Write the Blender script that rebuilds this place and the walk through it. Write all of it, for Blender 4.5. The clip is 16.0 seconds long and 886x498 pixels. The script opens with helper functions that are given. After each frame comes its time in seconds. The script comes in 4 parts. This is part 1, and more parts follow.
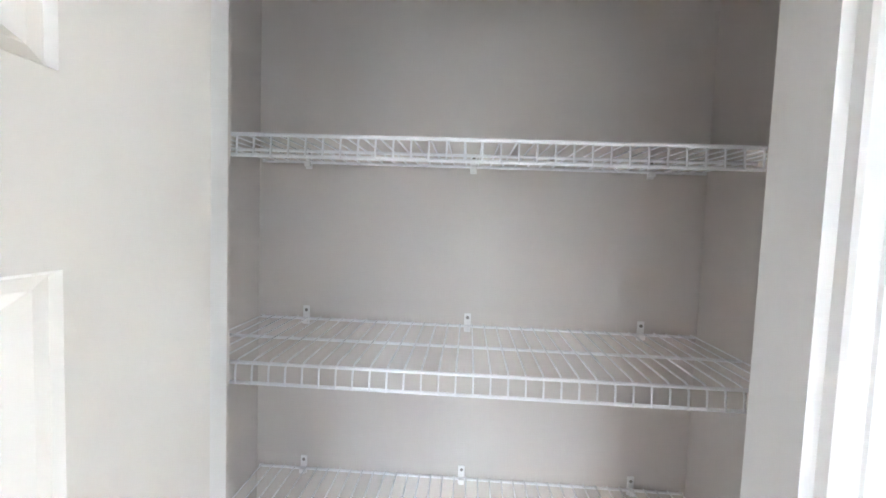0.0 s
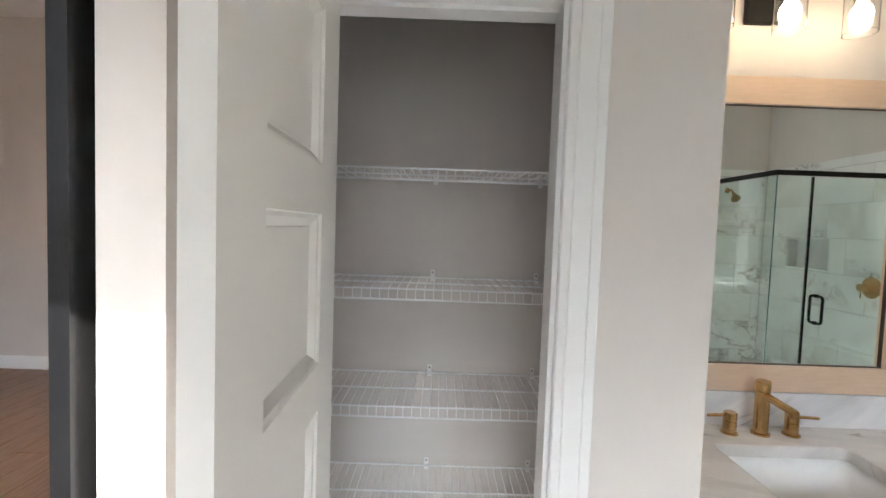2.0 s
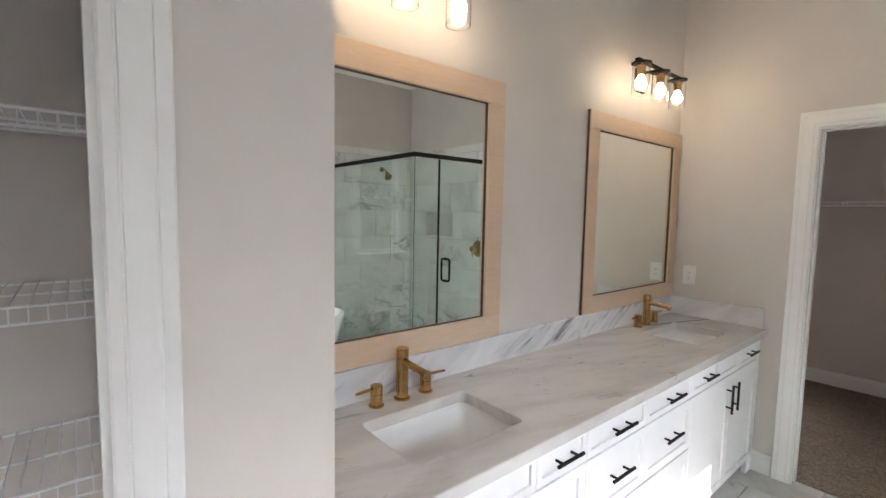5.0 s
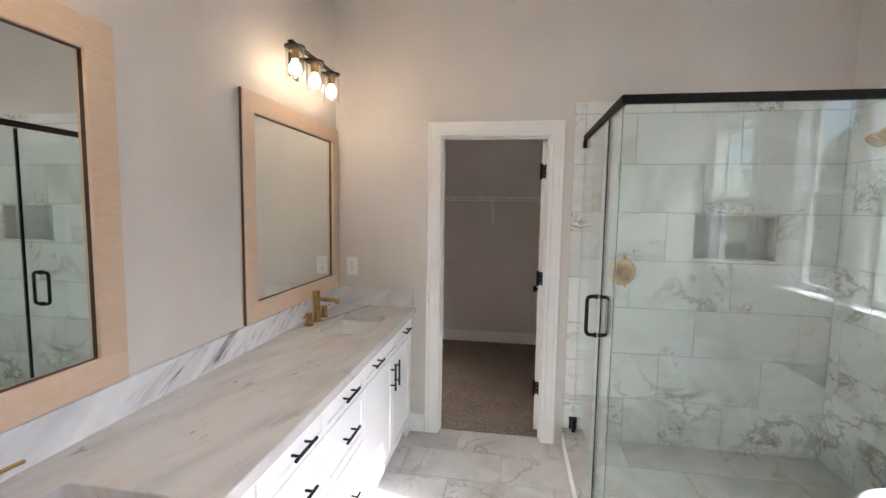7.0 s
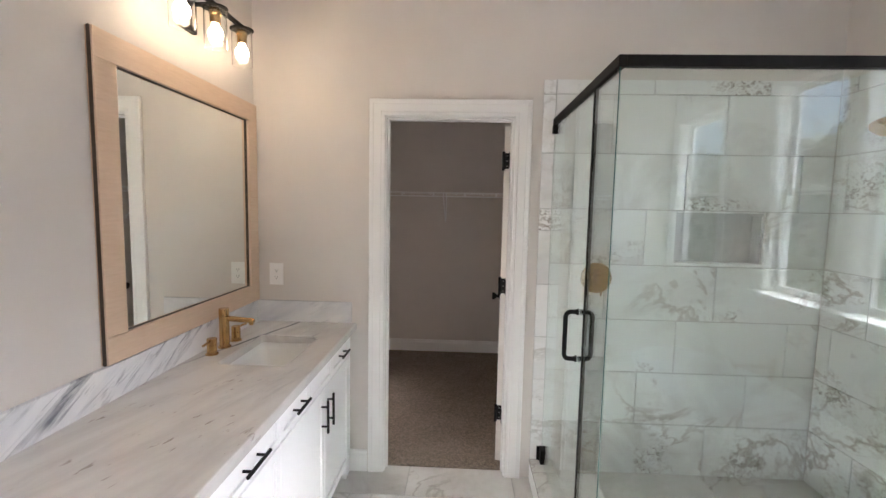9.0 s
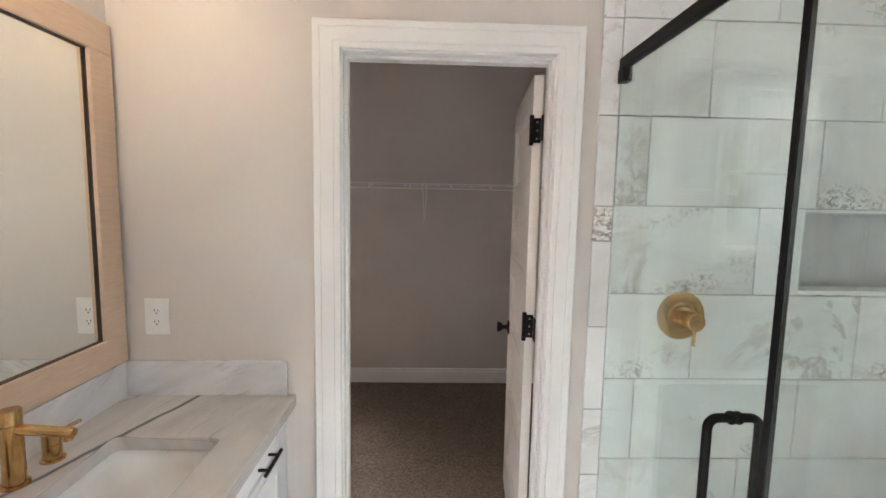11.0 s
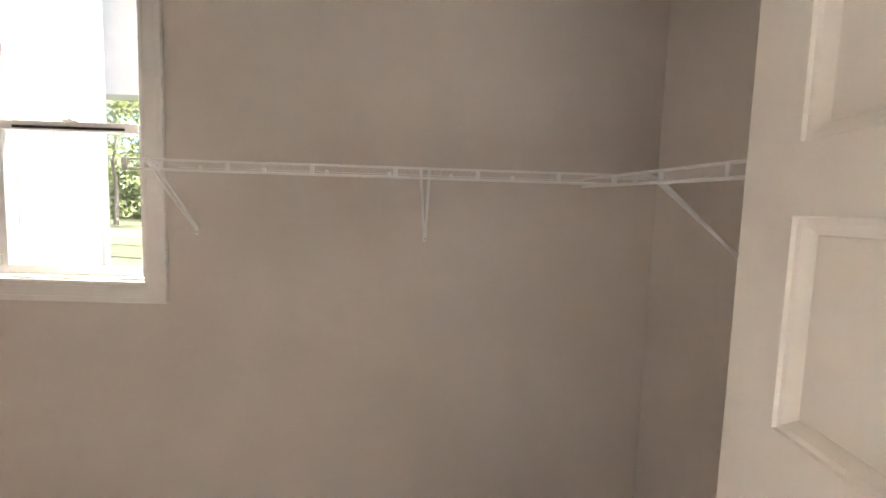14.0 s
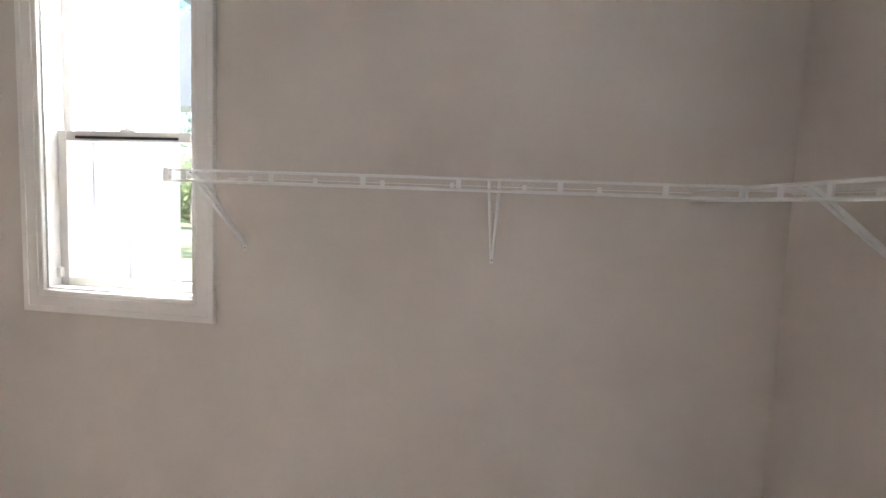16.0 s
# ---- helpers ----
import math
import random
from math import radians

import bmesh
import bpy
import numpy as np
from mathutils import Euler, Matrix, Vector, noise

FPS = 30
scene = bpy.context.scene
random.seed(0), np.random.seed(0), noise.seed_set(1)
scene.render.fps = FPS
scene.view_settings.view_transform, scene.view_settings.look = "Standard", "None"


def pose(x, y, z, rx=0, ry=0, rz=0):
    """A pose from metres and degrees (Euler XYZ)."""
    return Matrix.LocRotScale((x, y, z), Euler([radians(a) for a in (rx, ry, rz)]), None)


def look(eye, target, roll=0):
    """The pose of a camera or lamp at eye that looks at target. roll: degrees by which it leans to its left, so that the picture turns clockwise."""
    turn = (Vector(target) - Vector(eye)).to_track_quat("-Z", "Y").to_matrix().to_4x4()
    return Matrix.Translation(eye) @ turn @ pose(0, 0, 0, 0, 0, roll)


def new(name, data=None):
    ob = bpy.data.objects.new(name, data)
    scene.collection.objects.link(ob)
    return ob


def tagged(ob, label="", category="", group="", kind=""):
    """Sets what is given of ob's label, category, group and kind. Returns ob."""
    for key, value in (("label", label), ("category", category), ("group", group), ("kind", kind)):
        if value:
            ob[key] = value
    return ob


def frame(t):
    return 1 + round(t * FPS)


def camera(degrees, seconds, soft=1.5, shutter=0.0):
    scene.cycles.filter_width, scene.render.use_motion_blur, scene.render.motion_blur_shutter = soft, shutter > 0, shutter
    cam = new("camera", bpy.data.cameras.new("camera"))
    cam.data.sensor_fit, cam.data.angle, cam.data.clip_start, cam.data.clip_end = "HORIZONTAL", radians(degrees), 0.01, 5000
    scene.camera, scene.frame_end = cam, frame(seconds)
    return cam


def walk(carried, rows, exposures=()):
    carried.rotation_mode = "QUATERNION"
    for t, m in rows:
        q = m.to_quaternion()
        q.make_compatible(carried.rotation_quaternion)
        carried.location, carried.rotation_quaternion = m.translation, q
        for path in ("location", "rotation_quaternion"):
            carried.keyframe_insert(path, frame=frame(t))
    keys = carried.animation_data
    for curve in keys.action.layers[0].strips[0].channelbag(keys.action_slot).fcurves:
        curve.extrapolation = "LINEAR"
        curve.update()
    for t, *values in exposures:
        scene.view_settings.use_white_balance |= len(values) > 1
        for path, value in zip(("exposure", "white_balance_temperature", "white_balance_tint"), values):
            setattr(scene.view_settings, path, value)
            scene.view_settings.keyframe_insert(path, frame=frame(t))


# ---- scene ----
cam = camera(90.0, 16.0)
EXPOSURES = [(0, 2.93, 5500, 10),
             (0.5, 2.48, 5550, 10),
             (1, 2.23, 5600, 10),
             (2, 1.78, 5800, 10),
             (3, 1.45, 5800, 11),
             (4.5, 1.58, 5800, 12),
             (5.2, 1.66, 5800, 13),
             (7.5, 1.86, 5850, 16),
             (8.2, 1.86, 5850, 16),
             (11, 2.17, 5800, 15),
             (12.5, 2.33, 5800, 14),
             (13.5, 3.18, 6000, 12),
             (14.5, 3.1, 6050, 12),
             (15.3, 3.22, 5500, 10),
             (16, 3.22, 5450, 10)]
PATH = [
    (0, (0.884, -0.085, 1.615), (-1.109, -0.196, 1.489), 2.1),
    (0.5, (1.047, -0.077, 1.61), (-0.946, -0.189, 1.49), 2.0),
    (1, (1.248, -0.058, 1.603), (-0.748, -0.141, 1.501), 2.1),
    (1.5, (1.387, -0.049, 1.597), (-0.61, -0.09, 1.501), 2.0),
    (2, (1.503, -0.052, 1.571), (-0.495, -0.043, 1.47), 2.0),
    (2.5, (1.555, -0.055, 1.554), (-0.441, 0.01, 1.45), 1.9),
    (3, (1.554, -0.069, 1.55), (-0.438, 0.061, 1.437), 1.9),
    (3.5, (1.514, -0.051, 1.548), (-0.46, 0.245, 1.426), 1.5),
    (4, (1.437, 0.006, 1.564), (-0.475, 0.576, 1.419), 1.3),
    (4.5, (1.366, 0.096, 1.565), (-0.41, 1.002, 1.411), 1.1),
    (5, (1.299, 0.183, 1.567), (-0.236, 1.454, 1.404), 1.1),
    (7.5, (1.172, 0.458, 1.588), (1.001, 2.443, 1.408), 0.8),
    (8, (1.159, 0.545, 1.582), (1.014, 2.531, 1.401), 0.8),
    (10.3, (1.042, 1.5, 1.571), (1.076, 3.491, 1.375), 1.2),
    (10.5, (1.021, 1.593, 1.576), (1.067, 3.582, 1.371), 1.1),
    (11, (0.991, 1.873, 1.583), (1.056, 3.862, 1.377), 1.1),
    (11.5, (0.99, 2.17, 1.581), (1.066, 4.158, 1.369), 1.1),
    (12, (0.972, 2.487, 1.583), (1.064, 4.474, 1.374), 1.5),
    (12.5, (0.966, 2.81, 1.567), (1.04, 4.798, 1.362), 1.4),
    (13, (0.96, 3.106, 1.557), (1.032, 5.096, 1.369), 1.5),
    (13.5, (0.966, 3.393, 1.585), (1.044, 5.381, 1.384), 1.6),
    (14, (0.98, 3.615, 1.576), (1.038, 5.607, 1.399), 1.8),
    (14.5, (0.972, 3.777, 1.599), (1.021, 5.769, 1.426), 1.9),
    (15, (0.993, 3.876, 1.598), (1.033, 5.87, 1.458), 1.9),
    (15.5, (0.997, 3.912, 1.601), (1.002, 5.907, 1.466), 1.8),
    (16, (0.964, 3.906, 1.613), (0.731, 5.886, 1.457), 2.3),
]
walk(cam, [(t, look(e, g, r)) for t, e, g, r in PATH], EXPOSURES)

# ---- world, sun, large lights ----
world = bpy.data.worlds.new("world")
scene.world = world
world.use_nodes = True
_n = world.node_tree.nodes
_sky = _n.new("ShaderNodeTexSky")
_sky.sky_type = "NISHITA"
_sky.sun_disc = False
SUN_FROM = Vector((1.0, -0.25, 0.749)).normalized()
_sky.sun_elevation = math.asin(SUN_FROM.z)
_sky.sun_rotation = math.atan2(SUN_FROM.x, SUN_FROM.y)
_n["Background"].inputs["Strength"].default_value = 0.06
world.node_tree.links.new(_sky.outputs["Color"], _n["Background"].inputs["Color"])

sun = new("sun", bpy.data.lights.new("sun", "SUN"))
sun.data.energy = 5.0
sun.data.angle = radians(0.5)
sun.data.color = (1.0, 0.94, 0.85)
sun.matrix_world = look(SUN_FROM * 30, (0, 0, 0))


def window_light(name, eye, target, width, height, watts, color=(0.86, 0.93, 1.0)):
    """A patch of bright sky outside, above a window."""
    lamp = bpy.data.lights.new(name, "AREA")
    lamp.shape, lamp.size, lamp.size_y, lamp.energy, lamp.color = "RECTANGLE", width, height, watts, color
    ob = new(name, lamp)
    ob.matrix_world = look(eye, target)
    return ob


window_light("sky_light_tub_windows", (9.0, 3.4, 6.0), (1.0, 1.6, 1.0), 8.0, 3.0, 400, (0.91, 0.95, 1.0))
window_light("sky_light_bedroom_window", (2.85, -1.28, 2.95), (0.5, -1.5, 0.8), 1.0, 1.2, 5, (0.93, 0.96, 1.0))
window_light("sky_light_bedroom_far_window", (2.85, -3.8, 2.95), (0.0, -3.8, 0.8), 1.3, 1.2, 28, (0.97, 0.98, 1.0))
window_light("sky_light_closet_window", (-0.67, 6.42, 3.18), (2.0, 4.3, 2.98), 0.9, 0.8, 96, (1.0, 0.86, 0.71))

# ---- materials ----


def mat(name):
    m = bpy.data.materials.new(name)
    m.use_nodes = True
    nt = m.node_tree
    return m, nt, nt.nodes["Principled BSDF"]


def node(nt, kind, **values):
    n = nt.nodes.new(kind)
    for k, v in values.items():
        n.inputs[k].default_value = v
    return n


def ramp(nt, src, stops):
    r = nt.nodes.new("ShaderNodeValToRGB")
    while len(r.color_ramp.elements) < len(stops):
        r.color_ramp.elements.new(0.5)
    for e, (p, c) in zip(r.color_ramp.elements, stops):
        e.position = p
        e.color = (*c, 1)
    nt.links.new(src, r.inputs["Fac"])
    return r.outputs["Color"]


def position(nt, shift=False, scale=(1, 1, 1)):
    """World position; shift adds a random offset for each piece."""
    g = nt.nodes.new("ShaderNodeNewGeometry")
    out = g.outputs["Position"]
    if shift:
        oi = nt.nodes.new("ShaderNodeObjectInfo")
        c = nt.nodes.new("ShaderNodeCombineXYZ")
        a = nt.nodes.new("ShaderNodeMath")
        a.operation = "MULTIPLY"
        a.inputs[1].default_value = 37.0
        b = nt.nodes.new("ShaderNodeMath")
        b.operation = "MULTIPLY"
        b.inputs[1].default_value = 91.0
        nt.links.new(oi.outputs["Random"], a.inputs[0])
        nt.links.new(oi.outputs["Random"], b.inputs[0])
        nt.links.new(a.outputs[0], c.inputs[0])
        nt.links.new(b.outputs[0], c.inputs[1])
        nt.links.new(a.outputs[0], c.inputs[2])
        v = nt.nodes.new("ShaderNodeVectorMath")
        nt.links.new(out, v.inputs[0])
        nt.links.new(c.outputs[0], v.inputs[1])
        out = v.outputs[0]
    if scale != (1, 1, 1):
        v = nt.nodes.new("ShaderNodeVectorMath")
        v.operation = "MULTIPLY"
        v.inputs[1].default_value = scale
        nt.links.new(out, v.inputs[0])
        out = v.outputs[0]
    return out


def noise_tex(nt, vec, scale, detail=4, rough=0.55, distort=0.0):
    n = node(nt, "ShaderNodeTexNoise", Scale=scale, Detail=detail, Roughness=rough, Distortion=distort)
    nt.links.new(vec, n.inputs["Vector"])
    return n.outputs["Fac"]


def bump(nt, bsdf, height, strength, distance):
    b = node(nt, "ShaderNodeBump", Strength=strength, Distance=distance)
    nt.links.new(height, b.inputs["Height"])
    nt.links.new(b.outputs["Normal"], bsdf.inputs["Normal"])


def mix(nt, fac, a, b, kind="MIX"):
    m = nt.nodes.new("ShaderNodeMix")
    m.data_type, m.blend_type = "RGBA", kind
    for sock, val in ((m.inputs[0], fac), (m.inputs[6], a), (m.inputs[7], b)):
        if isinstance(val, (int, float)):
            sock.default_value = val
        elif isinstance(val, tuple):
            sock.default_value = (*val, 1)
        else:
            nt.links.new(val, sock)
    return m.outputs[2]


def painted(name, color, rough=0.6, vary=0.06, bump_scale=220, bump_strength=0.12, coarse=1.3):
    """Paint with faint roller texture and slow unevenness."""
    m, nt, b = mat(name)
    p = position(nt)
    slow = noise_tex(nt, p, coarse, 3)
    lo = tuple(c * (1 - vary) for c in color)
    hi = tuple(min(1, c * (1 + vary)) for c in color)
    nt.links.new(ramp(nt, slow, ((0.3, lo), (0.7, hi))), b.inputs["Base Color"])
    b.inputs["Roughness"].default_value = rough
    bump(nt, b, noise_tex(nt, p, bump_scale, 3), bump_strength, 0.001)
    return m


def plain(name, color, rough=0.4, metal=0.0, bump_scale=0, bump_strength=0.1, vary=0.1):
    m, nt, b = mat(name)
    p = position(nt)
    lo = tuple(c * (1 - vary) for c in color)
    hi = tuple(min(1, c * (1 + vary)) for c in color)
    nt.links.new(ramp(nt, noise_tex(nt, p, 30, 4), ((0.3, lo), (0.7, hi))), b.inputs["Base Color"])
    b.inputs["Roughness"].default_value, b.inputs["Metallic"].default_value = rough, metal
    if bump_scale:
        bump(nt, b, noise_tex(nt, p, bump_scale, 3), bump_strength, 0.0006)
    return m


def marble(name, base, cloud, vein, shift, scale, vein_amount, rough, streak=(1, 1, 1), tilt=0.0, speck=None, cloud_from=0.40):
    m, nt, b = mat(name)
    p = position(nt, shift, streak)
    if tilt:
        r = nt.nodes.new("ShaderNodeVectorRotate")
        r.inputs["Angle"].default_value = tilt
        r.inputs["Axis"].default_value = (0.25, 0.3, 1)
        nt.links.new(p, r.inputs["Vector"])
        p = r.outputs[0]
    c = ramp(nt, noise_tex(nt, p, scale * 0.8, 5, 0.6, 0.6), ((cloud_from, base), (0.78, cloud)))
    # thin veins: the zero crossing of a distorted noise
    def vein_mask(sc, width, dist):
        n = noise_tex(nt, p, sc, 7, 0.58, dist)
        s = nt.nodes.new("ShaderNodeMath")
        s.operation = "SUBTRACT"
        s.inputs[1].default_value = 0.5
        nt.links.new(n, s.inputs[0])
        a = nt.nodes.new("ShaderNodeMath")
        a.operation = "ABSOLUTE"
        nt.links.new(s.outputs[0], a.inputs[0])
        return ramp(nt, a.outputs[0], ((0.0, (1, 1, 1)), (width, (0, 0, 0))))
    patch = ramp(nt, noise_tex(nt, p, scale * 0.55, 2), ((0.46, (0, 0, 0)), (0.62, (1, 1, 1))))
    v1 = mix(nt, 1.0, vein_mask(scale, 0.022, 0.45), patch, "MULTIPLY")
    v2 = vein_mask(scale * 2.3, 0.016, 0.5)
    c = mix(nt, mix(nt, 1.0, v1, (vein_amount,) * 3, "MULTIPLY"), c, vein)
    c = mix(nt, mix(nt, 1.0, mix(nt, 1.0, v2, patch, "MULTIPLY"), (vein_amount * 0.35,) * 3, "MULTIPLY"), c, vein)
    if speck:
        sp = ramp(nt, noise_tex(nt, p, scale * 1.1, 4, 0.6, 0.4), ((0.57, (0, 0, 0)), (0.66, (1, 1, 1))))
        s2 = ramp(nt, noise_tex(nt, p, 34, 5, 0.72, 1.0), ((0.5, (0, 0, 0)), (0.57, (1, 1, 1))))
        c = mix(nt, mix(nt, 1.0, mix(nt, 1.0, sp, s2, "MULTIPLY"), (0.75,) * 3, "MULTIPLY"), c, speck)
    nt.links.new(c, b.inputs["Base Color"])
    b.inputs["Roughness"].default_value = rough
    return m


def quartz(name, base, haze, vein, across, along, amount, rough, flecks=False, spread=0.50):
    """White quartz with drawn-out streaks that run along one direction."""
    m, nt, b = mat(name)
    p = position(nt)

    def drawn(a, l, lift):
        c = nt.nodes.new("ShaderNodeCombineXYZ")
        for k, (d, f) in enumerate(((across, a), (along, l))):
            v = nt.nodes.new("ShaderNodeVectorMath")
            v.operation = "DOT_PRODUCT"
            v.inputs[1].default_value = tuple(f * q for q in d)
            nt.links.new(p, v.inputs[0])
            nt.links.new(v.outputs["Value"], c.inputs[k])
        c.inputs[2].default_value = lift
        return c.outputs[0]

    def soft(vec, scale, lo, hi, detail=5, rough_n=0.6, warp=0.5):
        return ramp(nt, noise_tex(nt, vec, scale, detail, rough_n, warp), ((lo, (0, 0, 0)), (hi, (1, 1, 1))))

    c = mix(nt, soft(drawn(3.2, 0.9, 0.0), 2.2, 0.42, 0.72), base, haze)
    band = soft(drawn(1.6, 0.7, 4.0), 2.0, spread, spread + 0.12, 3)
    fine = soft(drawn(9.0, 1.1, 7.0), 2.0, 0.53, 0.66, 6, 0.65, 0.8)
    thin = soft(drawn(17.0, 1.6, 2.0), 2.0, 0.57, 0.63, 5, 0.6, 0.9)
    lines = mix(nt, 0.5, mix(nt, 1.0, band, fine, "MULTIPLY"), mix(nt, 1.0, band, thin, "MULTIPLY"), "ADD")
    c = mix(nt, mix(nt, 1.0, lines, (amount,) * 3, "MULTIPLY"), c, vein)
    if flecks:
        dash = mix(nt, 1.0, soft(drawn(34.0, 9.0, 1.0), 1.6, 0.66, 0.71, 3, 0.5, 0.3), soft(p, 2.0, 0.48, 0.56, 2), "MULTIPLY")
        c = mix(nt, mix(nt, 1.0, dash, (0.55,) * 3, "MULTIPLY"), c, (0.20, 0.15, 0.125))
    nt.links.new(c, b.inputs["Base Color"])
    b.inputs["Roughness"].default_value = rough
    return m


def glass_mat(name, color, rough=0.0):
    m, nt, b = mat(name)
    b.inputs["Base Color"].default_value = (*color, 1)
    b.inputs["Roughness"].default_value = rough
    b.inputs["Transmission Weight"].default_value = 1.0
    b.inputs["IOR"].default_value = 1.45
    return m


def sheet_glass(name, tint):
    """Clear flat glass: straight-through light with a mirror gloss that grows towards grazing angles."""
    m, nt, b = mat(name)
    nt.nodes.remove(b)
    clear = nt.nodes.new("ShaderNodeBsdfTransparent")
    clear.inputs["Color"].default_value = (*tint, 1)
    gloss = nt.nodes.new("ShaderNodeBsdfGlossy")
    gloss.inputs["Roughness"].default_value = 0.0
    gloss.inputs["Color"].default_value = (1, 1, 1, 1)
    lw = nt.nodes.new("ShaderNodeLayerWeight")
    lw.inputs["Blend"].default_value = 0.5
    p5 = node(nt, "ShaderNodeMath")
    p5.operation = "POWER"
    p5.inputs[1].default_value = 5.0
    nt.links.new(lw.outputs["Facing"], p5.inputs[0])
    f = node(nt, "ShaderNodeMath")
    f.operation = "MULTIPLY_ADD"
    f.inputs[1].default_value, f.inputs[2].default_value = 0.9, 0.068
    nt.links.new(p5.outputs[0], f.inputs[0])
    mx = nt.nodes.new("ShaderNodeMixShader")
    nt.links.new(f.outputs[0], mx.inputs[0])
    nt.links.new(clear.outputs[0], mx.inputs[1])
    nt.links.new(gloss.outputs[0], mx.inputs[2])
    nt.links.new(mx.outputs[0], nt.nodes["Material Output"].inputs["Surface"])
    return m


M_WALL = painted("wall_paint_greige", (0.645, 0.60, 0.555), 0.7)
M_CEIL = painted("ceiling_paint_white", (0.86, 0.855, 0.84), 0.8)
M_TRIM = painted("trim_paint_white", (0.82, 0.81, 0.79), 0.38, 0.02, 120, 0.0)
M_DOOR = painted("door_paint_white", (0.78, 0.75, 0.70), 0.42, 0.03, 160, 0.12)
M_CAB = painted("cabinet_lacquer_white", (0.82, 0.82, 0.82), 0.3, 0.02, 90, 0.04)
M_WIRE = plain("vinyl_coated_wire_white", (0.83, 0.83, 0.83), 0.35, 0, 0, 0, 0.02)
M_PLASTIC = plain("plastic_white", (0.84, 0.83, 0.81), 0.35, 0, 0, 0, 0.02)
# dark brown for strips that imitate shade along the mirror frames
M_FRAME_SHADE = plain("dark_brown_frame_shade", (0.05, 0.03, 0.02), 0.6)
M_DARK = plain("slot_black", (0.02, 0.02, 0.02), 0.6)
M_BLACK = plain("matte_black_metal", (0.010, 0.0095, 0.0095), 0.55, 0.0, 300, 0.1, 0.2)
M_BLACK.node_tree.nodes["Principled BSDF"].inputs["Specular IOR Level"].default_value = 0.15
M_SCREW = plain("zinc_screw", (0.35, 0.33, 0.3), 0.4, 0.9)
M_BRASS = plain("brushed_gold_brass", (0.56, 0.355, 0.145), 0.19, 1.0, 260, 0.05, 0.12)
M_CERAMIC = plain("sink_ceramic_white", (0.86, 0.86, 0.85), 0.08, 0, 0, 0, 0.01)
M_ACRYL = plain("tub_acrylic_white", (0.86, 0.87, 0.88), 0.12, 0, 0, 0, 0.01)
M_GLASS = sheet_glass("shower_glass_clear", (0.945, 0.99, 0.975))
M_GLASS_EDGE = plain("polished_glass_edge_teal", (0.09, 0.19, 0.18), 0.12, 0, 0, 0, 0.1)
M_PANE = glass_mat("window_glass", (0.97, 0.98, 0.98))
M_SHADE = glass_mat("lamp_glass_clear", (0.98, 0.98, 0.97))
M_COUNTER = quartz("quartz_white_warm_streaks", (0.67, 0.65, 0.625), (0.52, 0.495, 0.48), (0.24, 0.25, 0.25), (0.966, -0.259, 0.6), (0.259, 0.966, 0.3), 0.45, 0.12, True)
M_SPLASH = quartz("quartz_splash_grey_veins", (0.78, 0.775, 0.775), (0.58, 0.585, 0.61), (0.13, 0.135, 0.165), (-0.45, -0.50, 0.87), (0.8, 0.87, 0.50), 0.9, 0.15, False, 0.46)
M_TILE = marble("marble_look_tile", (0.80, 0.80, 0.785), (0.52, 0.505, 0.475), (0.25, 0.205, 0.155), True, 1.7, 0.75, 0.26, (1, 0.8, 1.25), 0.75, (0.20, 0.17, 0.135), 0.5)
M_FLOORTILE = marble("marble_look_floor_tile", (0.70, 0.68, 0.655), (0.44, 0.415, 0.38), (0.27, 0.235, 0.20), True, 2.6, 0.6, 0.22, (1, 1, 1), 0.8)
_nt = M_COUNTER.node_tree
_b = _nt.nodes["Principled BSDF"]
_old = _b.inputs["Base Color"].links[0].from_socket
_p = position(_nt)
_d = _nt.nodes.new("ShaderNodeVectorMath")
_d.operation = "DOT_PRODUCT"
_d.inputs[1].default_value = (0.952, -0.306, 20.0)
_nt.links.new(_p, _d.inputs[0])
_o = node(_nt, "ShaderNodeMath")
_o.operation = "MULTIPLY_ADD"
_o.inputs[1].default_value = 0.03
_nt.links.new(noise_tex(_nt, _p, 7, 4), _o.inputs[0])
_nt.links.new(_d.outputs["Value"], _o.inputs[2])
_a = node(_nt, "ShaderNodeMath")
_a.operation = "ADD"
_a.inputs[1].default_value = 0.828 - 18.0
_nt.links.new(_o.outputs[0], _a.inputs[0])
_c = node(_nt, "ShaderNodeMath")
_c.operation = "ABSOLUTE"
_nt.links.new(_a.outputs[0], _c.inputs[0])
_line = ramp(_nt, _c.outputs[0], ((0.0, (1, 1, 1)), (0.004, (0.9, 0.9, 0.9)), (0.010, (0, 0, 0))))
_sep = _nt.nodes.new("ShaderNodeSeparateXYZ")
_nt.links.new(_p, _sep.inputs[0])
_m = node(_nt, "ShaderNodeMapRange")
_m.inputs["From Min"].default_value, _m.inputs["From Max"].default_value = 2.55, 2.95
_nt.links.new(_sep.outputs["Y"], _m.inputs["Value"])
_nt.links.new(mix(_nt, mix(_nt, 1.0, _line, _m.outputs["Result"], "MULTIPLY"), _old, (0.16, 0.155, 0.17)), _b.inputs["Base Color"])

M_GROUT = painted("grout_grey", (0.44, 0.43, 0.415), 0.85, 0.05, 400, 0.2)
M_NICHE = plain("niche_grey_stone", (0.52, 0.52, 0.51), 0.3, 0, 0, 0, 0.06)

# mirror
M_MIRROR, _nt, _b = mat("mirror_silver")
_b.inputs["Base Color"].default_value = (0.93, 0.96, 0.93, 1)
_b.inputs["Metallic"].default_value, _b.inputs["Roughness"].default_value = 1.0, 0.0

